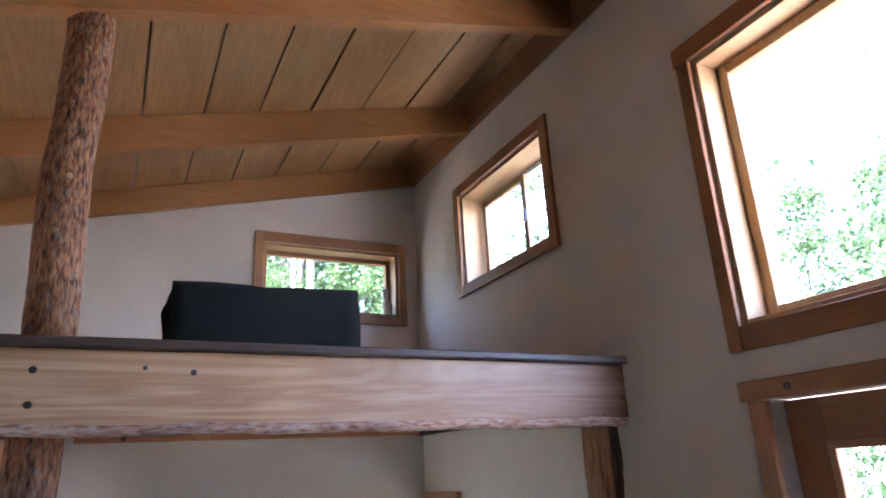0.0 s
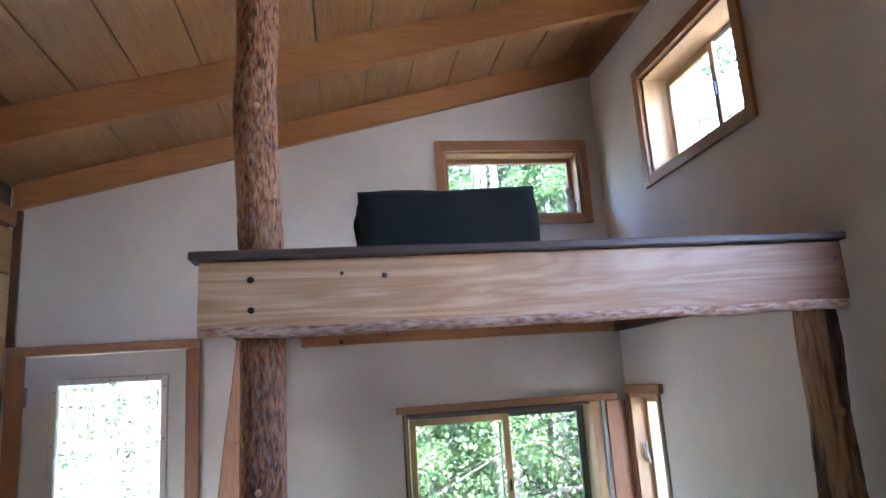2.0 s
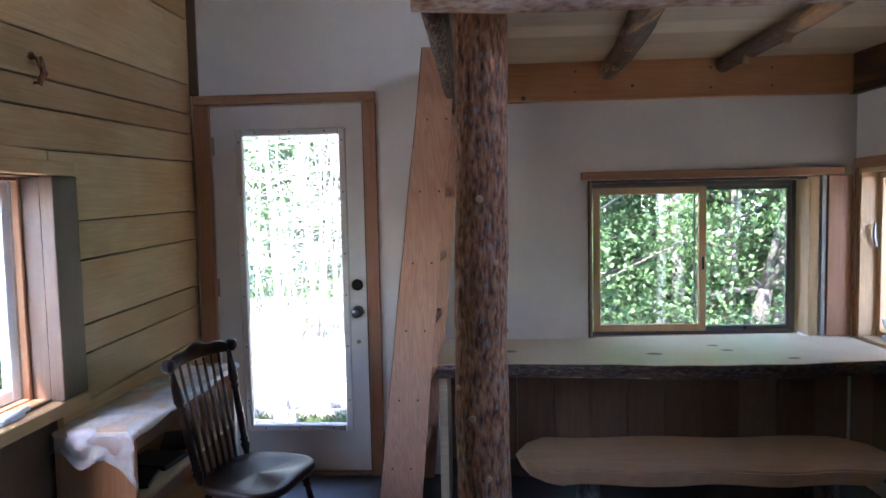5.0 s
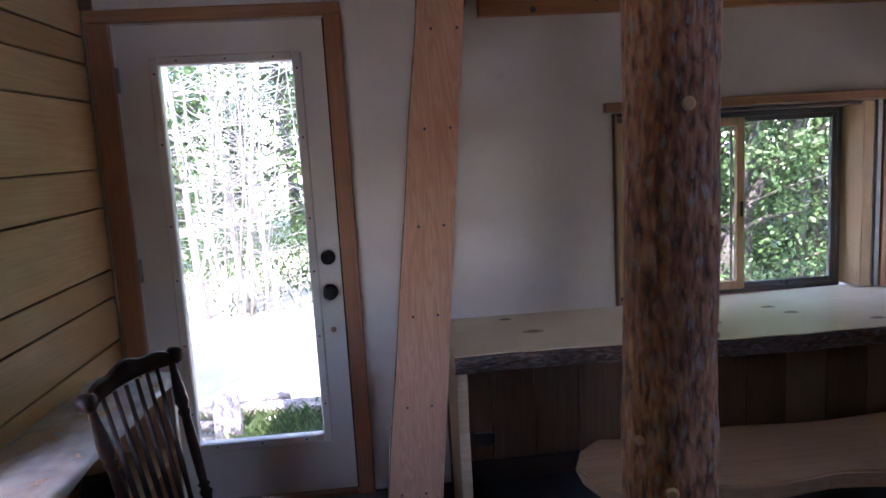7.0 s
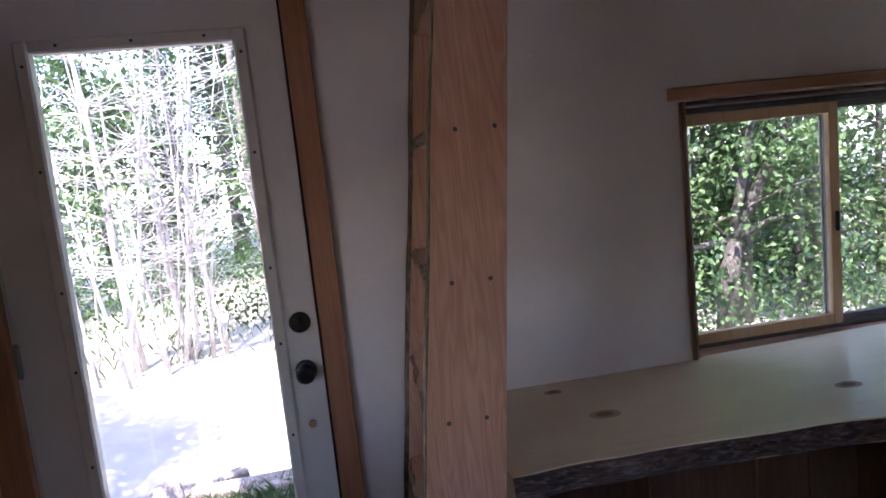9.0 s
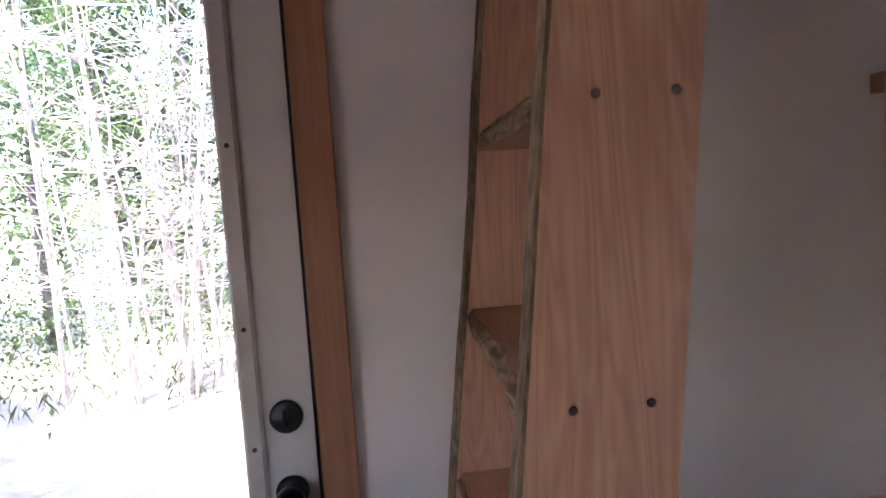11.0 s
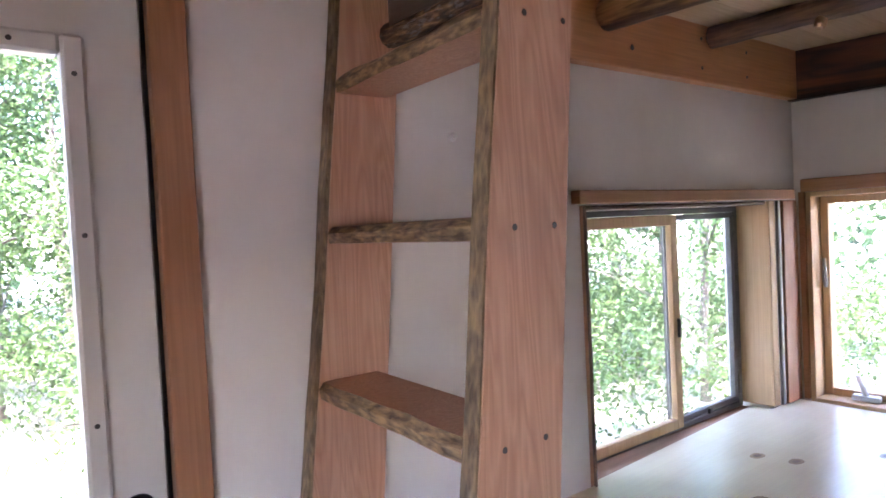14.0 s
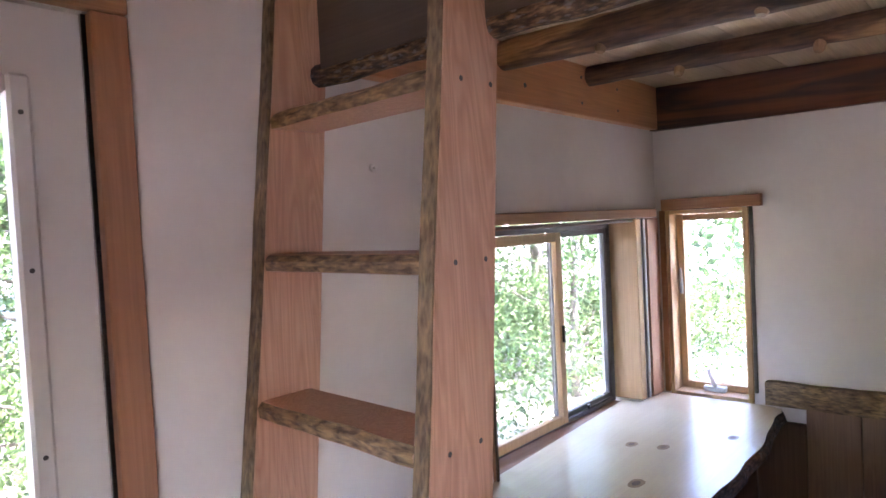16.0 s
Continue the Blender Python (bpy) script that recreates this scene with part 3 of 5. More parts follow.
tube(bm, [(WR + 0.05, 4.45, 0.78), (WR + 0.04, 4.46, 0.82), (WR + 0.035, 4.47, 0.845), (WR + 0.03, 4.472, 0.87)], [0.012, 0.009, 0.008, 0.01], 10)
part_at("crank_handle", bm, VINYL, w2, "white folding crank handle")
bm = tube(bmesh.new(), [(WR + 0.06, 4.595, 1.22), (WR + 0.045, 4.592, 1.26), (WR + 0.045, 4.592, 1.34)], [0.008, 0.01, 0.006], 10)
part_at("latch", bm, GREYMET, w2, "grey metal sash latch")
tagged(mesh_ob("trim", bx(WR - 0.034, WR - 0.001, 4.201, WB - 0.04, 1.619, 1.672), PINE_Y), "pine head board over the casement window", "trim", kind="structure")
tagged(mesh_ob("trim", bx(WR - 0.02, WR - 0.001, 4.637, WB - 0.024, 0.752, 1.62), FIR_Y), "brown corner post beside the casement window", "trim", kind="structure")
tagged(mesh_ob("trim", bx(WR - 0.008, WR - 0.001, 4.243, 4.26, 0.79, 1.62), DARKFR), "dark gap strip beside the casement window", "trim", kind="structure")

# loft window
w3 = empty("window_3", (1.08, WB, 2.75), "wide low window with pine casing above the loft", "window", kind="structure")
lining(w3, "x", LOFTW, WB + 0.002, WB + 0.17, (SASH, SASH))
sash(w3, "window_frame", "x", 0.632, 1.49, 2.77, 3.167, WB + 0.10, WB + 0.14, 0.028, PINE_X, "pale wooden fixed frame")
for a in ((0.56, 0.612, 2.695, 3.25), (1.51, 1.56, 2.695, 3.25), (0.612, 1.51, 3.187, 3.25), (0.612, 1.51, 2.695, 2.75)):
    part_at("casing", bx(a[0], a[1], WB - 0.024, WB - 0.001, a[2], a[3]), PINE_Z if a[1] - a[0] < 0.1 else PINE_X, w3)

# high slider in the east wall
w4 = empty("window_4", (WR, 3.57, 2.8), "small high sliding window in a deep pine-lined opening", "window", kind="structure")
lining(w4, "y", CLER, WR + 0.002, WR + 0.2, (SASH, SASH))
sash(w4, "window_frame", "y", 3.15, 3.987, 2.81, 3.337, WR + 0.155, WR + 0.195, 0.025, VINYL, "white outer frame")
sash(w4, "sliding_sash", "y", 3.50, 3.965, 2.836, 3.312, WR + 0.125, WR + 0.152, 0.036, SASH, "pale wooden sliding sash")
part_at("latch", bx(WR + 0.112, WR + 0.126, 3.505, 3.52, 3.03, 3.10), BLACK, w4, "small black sash latch")
for a in ((3.07, 3.13, 2.732, 3.42), (4.007, 4.067, 2.732, 3.42), (3.13, 4.007, 3.357, 3.42), (3.13, 4.007, 2.732, 2.79)):
    part_at("casing", bx(WR - 0.022, WR - 0.001, *a), PINE_Z if a[1] - a[0] < 0.1 else PINE_Y, w4)

# large window and door in the east wall
w5 = empty("window_5", (WR, 1.55, 2.14), "large fixed window with reddish pine casing above a door", "window", kind="structure")
lining(w5, "y", BIGW, WR + 0.002, WR + 0.2, (SASH, SASH), 0.02)
sash(w5, "window_frame", "y", 0.972, 2.168, 2.187, 3.128, WR + 0.10, WR + 0.15, 0.04, SASH, "golden wooden fixed frame")
for a in ((0.87, 0.95, 2.088, 3.23), (2.19, 2.245, 2.088, 3.15), (0.95, 2.255, 3.152, 3.228), (0.95, 2.19, 2.088, 2.165)):
    part_at("casing", bx(WR - 0.024, WR - 0.001, *a), FIR_Y, w5)
d2 = empty("door_2", (WR, 1.75, 0), "brown wooden door with a glass pane, closed", "door", kind="structure")
xd = WR + 0.05
for a in ((1.335, 1.45, 0.02, 1.928), (2.03, 2.145, 0.02, 1.928), (1.45, 2.03, 1.808, 1.928), (1.45, 2.03, 0.02, 0.95)):
    part_at("door_slab", bx(xd, xd + 0.045, *a, bevel=0.002), FIR_Y, d2)
bm = bmesh.new()
for a in ((1.45, 1.475, 0.95, 1.808), (2.005, 2.03, 0.95, 1.808), (1.475, 2.005, 1.783, 1.808), (1.475, 2.005, 0.95, 0.975)):
    box(bm, xd - 0.01, xd + 0.03, *a, 0.003)
part_at("glazing_bead", bm, PINE_Y, d2)
p = part_at("pane", bx(xd + 0.018, xd + 0.024, 1.47, 2.01, 0.97, 1.788, bevel=0), GLASS, d2)
p.visible_shadow = False
for a in ((2.15, 2.212, 0.001, 1.931), (1.25, 1.33, 0.001, 1.931)):
    tagged(mesh_ob("trim", bx(WR - 0.026, WR - 0.001, *a), PINE_Z), "brown wooden door casing", "trim", kind="structure")
h = tagged(mesh_ob("trim", bx(WR - 0.03, WR - 0.001, 1.25, 2.235, 1.933, 1.993), PINE_Y), "brown wooden door head casing", "trim", kind="structure")
screw(h, (WR - 0.03, 2.06, 1.963), "x", 0.012, -0.003, STEEL)

# window in the plank wall
w6 = empty("window_6", (WL, 2.9, 0.8), "window in a deep dark wooden surround in the plank wall", "window", kind="structure")
part_at("jamb", bx(WL - 0.19, WL + 0.022, 3.442, 3.588, 0.79, 1.61), GREYW, w6, "thick weathered grey-brown side post")
part_at("jamb", bx(WL - 0.19, WL + 0.022, 2.245, 2.348, 0.79, 1.61), GREYW, w6)
part_at("window_head", bx(WL - 0.19, WL + 0.016, 2.245, 3.588, 1.612, 1.662), PALE_Y, w6)
part_at("window_sill", bx(WL - 0.19, WL + 0.03, 2.245, 3.588, 0.74, 0.788), PALE_Y, w6, "pale thick plank sill")
sash(w6, "sash_surround", "y", 2.35, 3.44, 0.79, 1.61, WL - 0.12, WL - 0.095, 0.018, PINE_Z, "orange wooden bead")
sash(w6, "window_frame", "y", 2.37, 3.42, 0.81, 1.59, WL - 0.16, WL - 0.125, 0.045, VINYL, "white vinyl window frame")
bm = bx(WL - 0.07, WL - 0.01, 3.16, 3.28, 0.789, 0.806)
tube(bm, [(WL - 0.02, 3.18, 0.80), (WL + 0.0, 3.22, 0.815), (WL + 0.005, 3.27, 0.82)], [0.009, 0.008, 0.01], 8)
tagged(mesh_ob("window_crank", bm, VINYL), "white plastic window crank lying on the sill", "crank")
bm = tube(bmesh.new(), [(WL + 0.001, 3.40, 2.02), (WL + 0.03, 3.40, 2.01), (WL + 0.045, 3.40, 1.96), (WL + 0.035, 3.385, 1.92), (WL + 0.02, 3.38, 1.925)], [0.016, 0.013, 0.012, 0.010, 0.007], 10)
tagged(mesh_ob("branch_hook", bm, BARK, True), "small bent twig coat hook on the plank wall", "hook")


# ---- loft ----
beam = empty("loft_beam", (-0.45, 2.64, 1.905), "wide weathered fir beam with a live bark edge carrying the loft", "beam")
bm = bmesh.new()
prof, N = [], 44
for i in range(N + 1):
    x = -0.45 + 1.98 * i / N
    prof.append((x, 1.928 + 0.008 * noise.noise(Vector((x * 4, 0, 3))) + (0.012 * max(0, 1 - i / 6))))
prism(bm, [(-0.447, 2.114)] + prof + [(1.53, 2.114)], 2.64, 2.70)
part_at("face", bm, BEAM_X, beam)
bm = bmesh.new()
pts = [(p[0], 2.668 + 0.004 * noise.noise(Vector((p[0] * 6, 1, 2))), p[1] - 0.004) for p in prof]
tube(bm, pts, [0.026 + 0.004 * noise.noise(Vector((p[0] * 7, 5, 0))) for p in pts], 10)
part_at("live_edge", bm, PEEL, beam, "rounded peeled bark edge", True)
for z in (2.060, 1.976):
    part_at("bolt_hole", disc(bmesh.new(), (-0.309, 2.641, z), 0.009, -0.003, "y", 12), BLACK, beam)
for x, z, r in ((0.06, 2.06, 0.008), (1.505, 2.06, 0.005), (1.512, 1.99, 0.005), (1.42, 1.94, 0.004), (-0.06, 2.07, 0.006)):
    part_at("nail", disc(bmesh.new(), (x, 2.641, z), r, -0.003, "y", 10), STEEL, beam)

loft = empty("loft_floor", (0.6, 3.6, 2.11), "plank loft floor on log joists, dark worn front edge", "loft floor", kind="structure")
for i in range(10):
    ya, yb = 2.70 + 0.198 * i, 2.70 + 0.198 * (i + 1)
    za, zb = (2.118 + 0.086 * (1 - math.exp((2.7 - q) / 0.7)) for q in (ya, yb))
    bm = bmesh.new()
    prism(bm, [(ya + 0.001, za), (yb - 0.001, zb), (yb - 0.001, zb + 0.024), (ya + 0.001, za + 0.024)], -0.46, WR - 0.001 if i else 1.53, "x")
    part_at("plank", bm, LOFTB, loft)
part_at("nosing", bx(-0.472, 1.54, 2.615, 2.699, 2.116, 2.142, bevel=0.005), DARKX, loft, "dark worn nosing board")
sb = empty("loft_side_beam", (-0.4, 3.7, 1.97), "dark rough-sawn beam along the open side of the loft", "beam")
bm = bmesh.new()
prism(bm, [(2.705, 1.975), (4.57, 1.975), (4.57, 2.198), (2.705, 2.145)], -0.445, -0.375, "x")
part_at("face", bm, DARKY, sb)
part_at("live_edge", tube(bmesh.new(), [(-0.418, 2.71 + 0.1 * i, 1.968 + 0.004 * math.sin(i * 2)) for i in range(20)], [0.027] * 20, 10), BARK_Y, sb, "peeled reddish bark edge", True)
ledger = tagged(mesh_ob("ledger", bx(-0.283, WR - 0.045, WB - 0.045, WB - 0.001, 2.003, 2.201), LEDGE), "orange pine ledger board under the loft planks", "ledger board")
for x, z, r in ((-0.06, 2.02, 0.013), (0.208, 2.151, 0.006), (0.208, 2.047, 0.006), (0.5, 2.07, 0.009), (0.894, 2.15, 0.006), (0.894, 2.05, 0.006), (1.2, 2.14, 0.006), (1.2, 2.05, 0.006)):
    screw(ledger, (x, WB - 0.045, z), "y", r, -0.002)
bm = bmesh.new()
prism(bm, [(2.95, 1.99), (4.68, 1.999), (4.68, 2.2), (2.95, 2.155)], WR - 0.043, WR - 0.001, "x")
tagged(mesh_ob("ledger", bm, RUSTY_Y), "red-brown ledger board along the east wall", "ledger board")
for xl, lay_off, r0, r1, zc in ((0.385, 0.19, 0.056, 0.05, 2.148), (0.965, 0.13, 0.042, 0.036, 2.161)):
    bm, n = bmesh.new(), 26
    pts = [(xl + lay_off * (i / n - 1) - 0.012 * math.sin(i * 0.25 + xl), 2.705 + i * (4.635 - 2.705) / n, zc - 0.054 + 0.054 * i / n) for i in range(n + 1)]
    tube(bm, pts, [r0 + (r1 - r0) * i / n for i in range(n + 1)], 16, 0.006, 9, xl * 5)
    j = tagged(mesh_ob("log_joist", bm, PEELED, True), "round log joist with patches of peeled bark", "joist", "log joists under the loft")
    for i in (6, 15, 21):
        a = Vector(pts[i])
        part("branch_stub", tube(bmesh.new(), [a, a + Vector((-0.02, 0.005, -0.052)), a + Vector((-0.022, 0.006, -0.06))], [0.02, 0.017, 0.012], 10), KNOT, j)


def log_post(name, a, b, r0, r1, label, rough, seed, knots, mat=BARK):
    n = 260
    pts = [(a[0] + (b[0] - a[0]) * i / n + 0.006 * math.sin(i * 0.031 + seed), a[1] + (b[1] - a[1]) * i / n, a[2] + (b[2] - a[2]) * i / n) for i in range(n + 1)]
    post = tagged(mesh_ob(name, tube(bmesh.new(), pts, [r0 + (r1 - r0) * i / n for i in range(n + 1)], 64, rough, 14, seed), mat, True), label, "post")
    for z, ang, r in knots:
        f = (z - a[2]) / (b[2] - a[2])
        c, w = Vector(lerp(a, b, f)), Vector((math.cos(radians(ang)), math.sin(radians(ang)), 0))
        rr = r0 + (r1 - r0) * f
        c.x += 0.006 * math.sin(f * n * 0.031 + seed)
        bm = tube(bmesh.new(), [c + w * (rr - 0.015), c + w * (rr + 0.002), c + w * (rr + 0.005)], [r * 0.8, r * 0.8, r * 0.5], 10)
        part("knot", bm, KNOT, post, "pale cut branch knot")
    return post


log_post("log_post", (-0.300, 2.808, 0.0), (-0.302, 2.80, 2.118), 0.068, 0.064, "rough bark-covered log post from floor to beam", 0.006, 1.0,
         [(1.487, -95, 0.012), (1.333, -60, 0.010), (1.16, -12, 0.008), (1.02, -150, 0.009), (1.7, -130, 0.007), (0.8, -80, 0.010), (0.95, -110, 0.012)])
log_post("log_post", (-0.302, 2.775, 2.14), (-0.312, 2.83, under(-0.3) + 0.06), 0.065, 0.066, "rough bark-covered log post from loft to rafter", 0.006, 1.7,
         [(2.45, -95, 0.013), (2.62, -80, 0.013), (2.86, -100, 0.011), (2.33, -40, 0.01), (3.06, -88, 0.013)])
log_post("log_post", (1.44, 2.772, 0.0), (1.508, 2.768, 2.118), 0.068, 0.062, "dark log post with peeling bark beside the wall", 0.011, 4.2,
         [(1.58, -100, 0.022), (1.74, -60, 0.011), (1.05, -95, 0.02)], PEELED_Z)

bm = bmesh.new()
box(bm, 0.0, 0.578, 2.79, 3.25, 2.16, 2.355)
bmesh.ops.subdivide_edges(bm, edges=bm.edges, cuts=14, use_grid_fill=True)
for v in bm.verts:
    k = (2.345 - v.co.z) / 0.21
    v.co += Vector((0, 0, 0)) + 0.007 * noise.noise_vector(v.co * 9) * Vector((1, 1, 0.4)) + 0.003 * noise.noise_vector(v.co * 30)
    if v.co.x < 0.15:
        v.co.x -= 0.03 * max(0, k - 0.45) - 0.008 * math.sin(k * 3.1)
    v.co.z = max(v.co.z, 2.166)
    v.co.z += 0.008 * (v.co.x > 0.3) * (1 - k) * (v.co.x - 0.3) / 0.27
tagged(mesh_ob("folded_mattress", bm, CLOTH, True), "folded black cloth-covered mattress lying on the loft", "mattress")
bm = tube(bmesh.new(), [(1.437, 4.725, 2.769 + z * 1.2) for z in (0, 0.012, 0.02, 0.05, 0.075, 0.09, 0.10, 0.125, 0.145, 0.155)], [0.036, 0.036, 0.028, 0.036, 0.03, 0.014, 0.02, 0.026, 0.02, 0.006], 20)
for v in bm.verts:
    v.co.x += 0.008 * math.sin((v.co.z - 2.76) * 30)
tagged(mesh_ob("statuette", bm, STONE, True), "small pale stone bust on the loft window sill", "statuette")


# ---- ladder ----
ladder = empty("loft_ladder", (-0.73, 4.36, 0), "pink-tinted fir plank ladder leaning up to the loft", "ladder")


def lean(z):
    return -0.718 + 0.1235 * z


def stringer_edges(z):
    """Left and right edge of a stringer, which tapers upwards."""
    return -0.797 + 0.12 * z, -0.598 + 0.096 * z


for ya, yb in ((4.095, 4.133), (4.635, 4.673)):
    top = 2.17
    bm = bmesh.new()
    L, R = [], []
    for i in range(25):
        z = 0.0 + top * i / 24
        left, right = stringer_edges(z)
        off = 0.0 if ya < 4.3 else 0.03
        L.append((left + off + 0.004 * noise.noise(Vector((z * 3, ya, 0))), z))
        R.append((right + off, z))
    prism(bm, L + R[::-1], ya, yb)
    st = part_at("stringer", bm, PINK_Z, ladder)
    bm = bmesh.new()
    for i in range(24):
        (xa, za), (xb, zb) = L[i], L[i + 1]
        # Back stringer's edge is wider: its bark doubles as the shadow beside it.
        wid = 0.005 if ya < 4.3 else 0.011
        w0, w1_ = wid + 0.002 * noise.noise(Vector((za * 9, 1, ya))), wid + 0.002 * noise.noise(Vector((zb * 9, 1, ya)))
        prism(bm, [(xa - w0, za), (xa - 0.0004, za), (xb - 0.0004, zb), (xb - w1_, zb)], ya + 0.002, yb - 0.004)
    part_at("bark_edge", bm, LIVE_Z, ladder, "grey-brown waney bark edge, the back one widened as a shadow band")
RUNGS = [1.856, 1.538, 1.217, 0.910, 0.59, 0.27]
for k, z in enumerate(RUNGS):
    x0, x1 = stringer_edges(z)[0] + 0.002, stringer_edges(z)[1] - 0.028
    bm = bmesh.new()
    n, up, dn = 12, [], []
    for i in range(n + 1):
        y = 4.134 + (4.634 - 4.134) * i / n
        up.append((y, x0 + 0.03 * i / n + 0.012 * noise.noise(Vector((y * 8, k * 3, 0))) + 0.008))
        dn.append((y, x0 + 0.03 * i / n + 0.010 * noise.noise(Vector((y * 8, k * 3, 5)))))
    t0, t1 = [bm.verts.new((x, y, z + 0.018)) for y, x in up], [bm.verts.new((x1 + 0.06 * (y - 4.134), y, z + 0.018)) for y, x in up]
    b0, b1 = [bm.verts.new((x, y, z - 0.018)) for y, x in dn], [bm.verts.new((x1 + 0.06 * (y - 4.134), y, z - 0.018)) for y, x in dn]
    for i in range(n):
        for a, b in ((t0, t1), (b1, b0), (t1, b1)):
            bm.faces.new((a[i], a[i + 1], b[i + 1], b[i]))
    bm.faces.new((t0[0], t1[0], b1[0], b0[0]))
    bm.faces.new((t0[n], b0[n], b1[n], t1[n]))
    tread = part_at("tread", bm, PINK_Z, ladder)
    bm = bmesh.new()
    for i in range(n):
        q = []
        for j in (i, i + 1):
            yy = up[j][0]
            e = 0.004 + 0.003 * noise.noise(Vector((yy * 25, k, 9)))
            q.append([(up[j][1], yy, z + 0.017), (min(up[j][1], dn[j][1]) - e, yy, z + 0.004), (dn[j][1], yy, z - 0.017)])
        vs = [[bm.verts.new(c) for c in r] for r in q]
        for a in (0, 1):
            bm.faces.new((vs[0][a], vs[0][a + 1], vs[1][a + 1], vs[1][a]))
    part_at("bark_edge", bm, LIVE_Y, tread, "mottled brown bark edge")
    for dx in (-0.045, 0.04):
        screw(ladder, (lean(z) + dx + 0.01, 4.0955, z), "y", 0.0052, -0.001)


# ---- counter, bench, panelling ----
counter = empty("live_edge_counter", (0.5, 4.4, 0.745), "broad polished pine slab counter with a dark live edge", "counter")
ZC, TC = 0.748, 0.062
front = []
NX = 48
for i in range(NX + 1):
    x = -0.505 + (1.46 + 0.505) * i / NX
    y = 4.10 + 0.03 * math.sin(x * 3.2 + 2.2) + 0.018 * noise.noise(Vector((x * 5, 2, 0)))
    y += 0.03 * max(0, (x - 0.8)) ** 2 + 0.05 * max(0, -0.25 - x)
    front.append((x, y))
front += [(1.50, 4.135), (1.55, 4.128), (1.59, 4.14), (1.605, 4.17), (WR - 0.03, 4.206)]
bm = bmesh.new()
prism(bm, front + [(WR - 0.03, WB - 0.001), (1.40, WB - 0.001), (1.40, WB + 0.085), (0.32, WB + 0.02), (0.297, WB - 0.001), (-0.505, WB - 0.001)], ZC - TC, ZC, "z")
part_at("slab", bm, SLAB, counter)
bm = bmesh.new()
rows = []
for i, (x, y) in enumerate(front):
    b = 0.012 + 0.012 * noise.noise(Vector((x * 11, 4, 0))) + 0.006 * noise.noise(Vector((x * 40, 4, 0)))
    rows.append([bm.verts.new(p) for p in ((x, y - 0.001, ZC - 0.003), (x, y - 0.006 - b * 0.5, ZC - 0.012), (x, y - 0.008 - b, ZC - 0.035), (x, y + 0.006 - b * 0.4, ZC - TC - 0.003), (x, y + 0.03, ZC - TC - 0.001))])
for r0, r1 in zip(rows, rows[1:]):
    for k in range(4):
        bm.faces.new((r0[k], r1[k], r1[k + 1], r0[k + 1]))
part_at("bark_edge", bm, SLABBARK, counter, "dark rough bark edge", True)
for x, y, rx, ry in ((-0.168, 4.379, 0.045, 0.03), (-0.238, 4.602, 0.028, 0.02), (0.852, 4.472, 0.03, 0.022), (0.884, 4.363, 0.03, 0.022), (1.12, 4.19, 0.03, 0.02), (0.52, 4.3, 0.04, 0.025)):
    bm = bmesh.new()
    for r, z in ((1.0, 0.0006),):
        vs = [bm.verts.new((x + rx * r * math.cos(a * 0.4), y + ry * r * math.sin(a * 0.4) * (1 + 0.1 * math.sin(a)), ZC + z)) for a in range(16)]
        bm.faces.new(vs)
    kn = part_at("knot", bm, KNOT, counter, "dark oval knot")
    bm = bmesh.new()
    bm.faces.new([bm.verts.new((x + rx * 0.55 * math.cos(a * 0.4), y + ry * 0.5 * math.sin(a * 0.4), ZC + 0.0012)) for a in range(16)])
    part_at("knot_heart", bm, DARKP, counter)
sup = bmesh.new()
prism(sup, [(4.15, 0.0), (4.55, 0.0), (4.55, ZC - TC - 0.002), (4.13, ZC - TC - 0.002), (4.16, 0.45), (4.14, 0.2)], -0.50, -0.462, "x")
part_at("end_support", sup, LOFTB, counter, "pale wavy-edged board holding up the slab")
for i in range(11):
    a, b = -0.50 + i * 0.195, -0.50 + (i + 1) * 0.195 - 0.003
    pnl = part("panel", bx(a, min(b, WR - 0.032), WB - 0.022 - 0.003 * (i % 2), WB - 0.001, 0.10, ZC - TC - 0.003, bevel=0.002), DARKP, wall_north)
for i in range(9):
    a, b = 4.655 - (i + 1) * 0.2, 4.655 - i * 0.2 - 0.003
    part("panel", bx(WR - 0.024 - 0.003 * (i % 2), WR - 0.001, a, b, 0.10, 0.755 if b < 4.2 else 0.683, bevel=0.002), DARKP, wall_east)
tagged(mesh_ob("baseboard", bx(-0.50, WR - 0.03, WB - 0.03, WB - 0.001, 0.001, 0.098), DARKX), "dark low baseboard below the panelling", "baseboard", kind="structure")
bm = bmesh.new()
n = 40
up = [(4.205 - 2.0 * i / n, 0.855 + 0.006 * noise.noise(Vector((i * 0.4, 0, 0)))) for i in range(n + 1)]
dn = [(4.205 - 2.0 * i / n, 0.756 + 0.006 * noise.noise(Vector((i * 0.5, 7, 0)))) for i in range(n + 1)]
prism(bm, up + dn[::-1], WR - 0.05, WR - 0.001, "x")
tagged(mesh_ob("trim", bm, LIVE_Y), "wormy live-edge rail capping the dark panelling", "trim", kind="structure")
tagged(mesh_ob("outlet_plate", bx(-0.385, -0.30, WB - 0.032, WB - 0.026, 0.17, 0.23, bevel=0.002), GREYMET), "grey steel outlet plate on dark panelling", "outlet")
bm = bmesh.new()
disc(bm, (-0.194, WB - 0.0005, 1.768), 0.011, -0.006, "y", 14)
tube(bm, [(-0.194, WB - 0.005, 1.768), (-0.194, WB - 0.016, 1.768)], [0.004, 0.006], 8)
tagged(mesh_ob("wall_peg", bm, WHITE), "tiny white peg in the plaster wall", "peg")

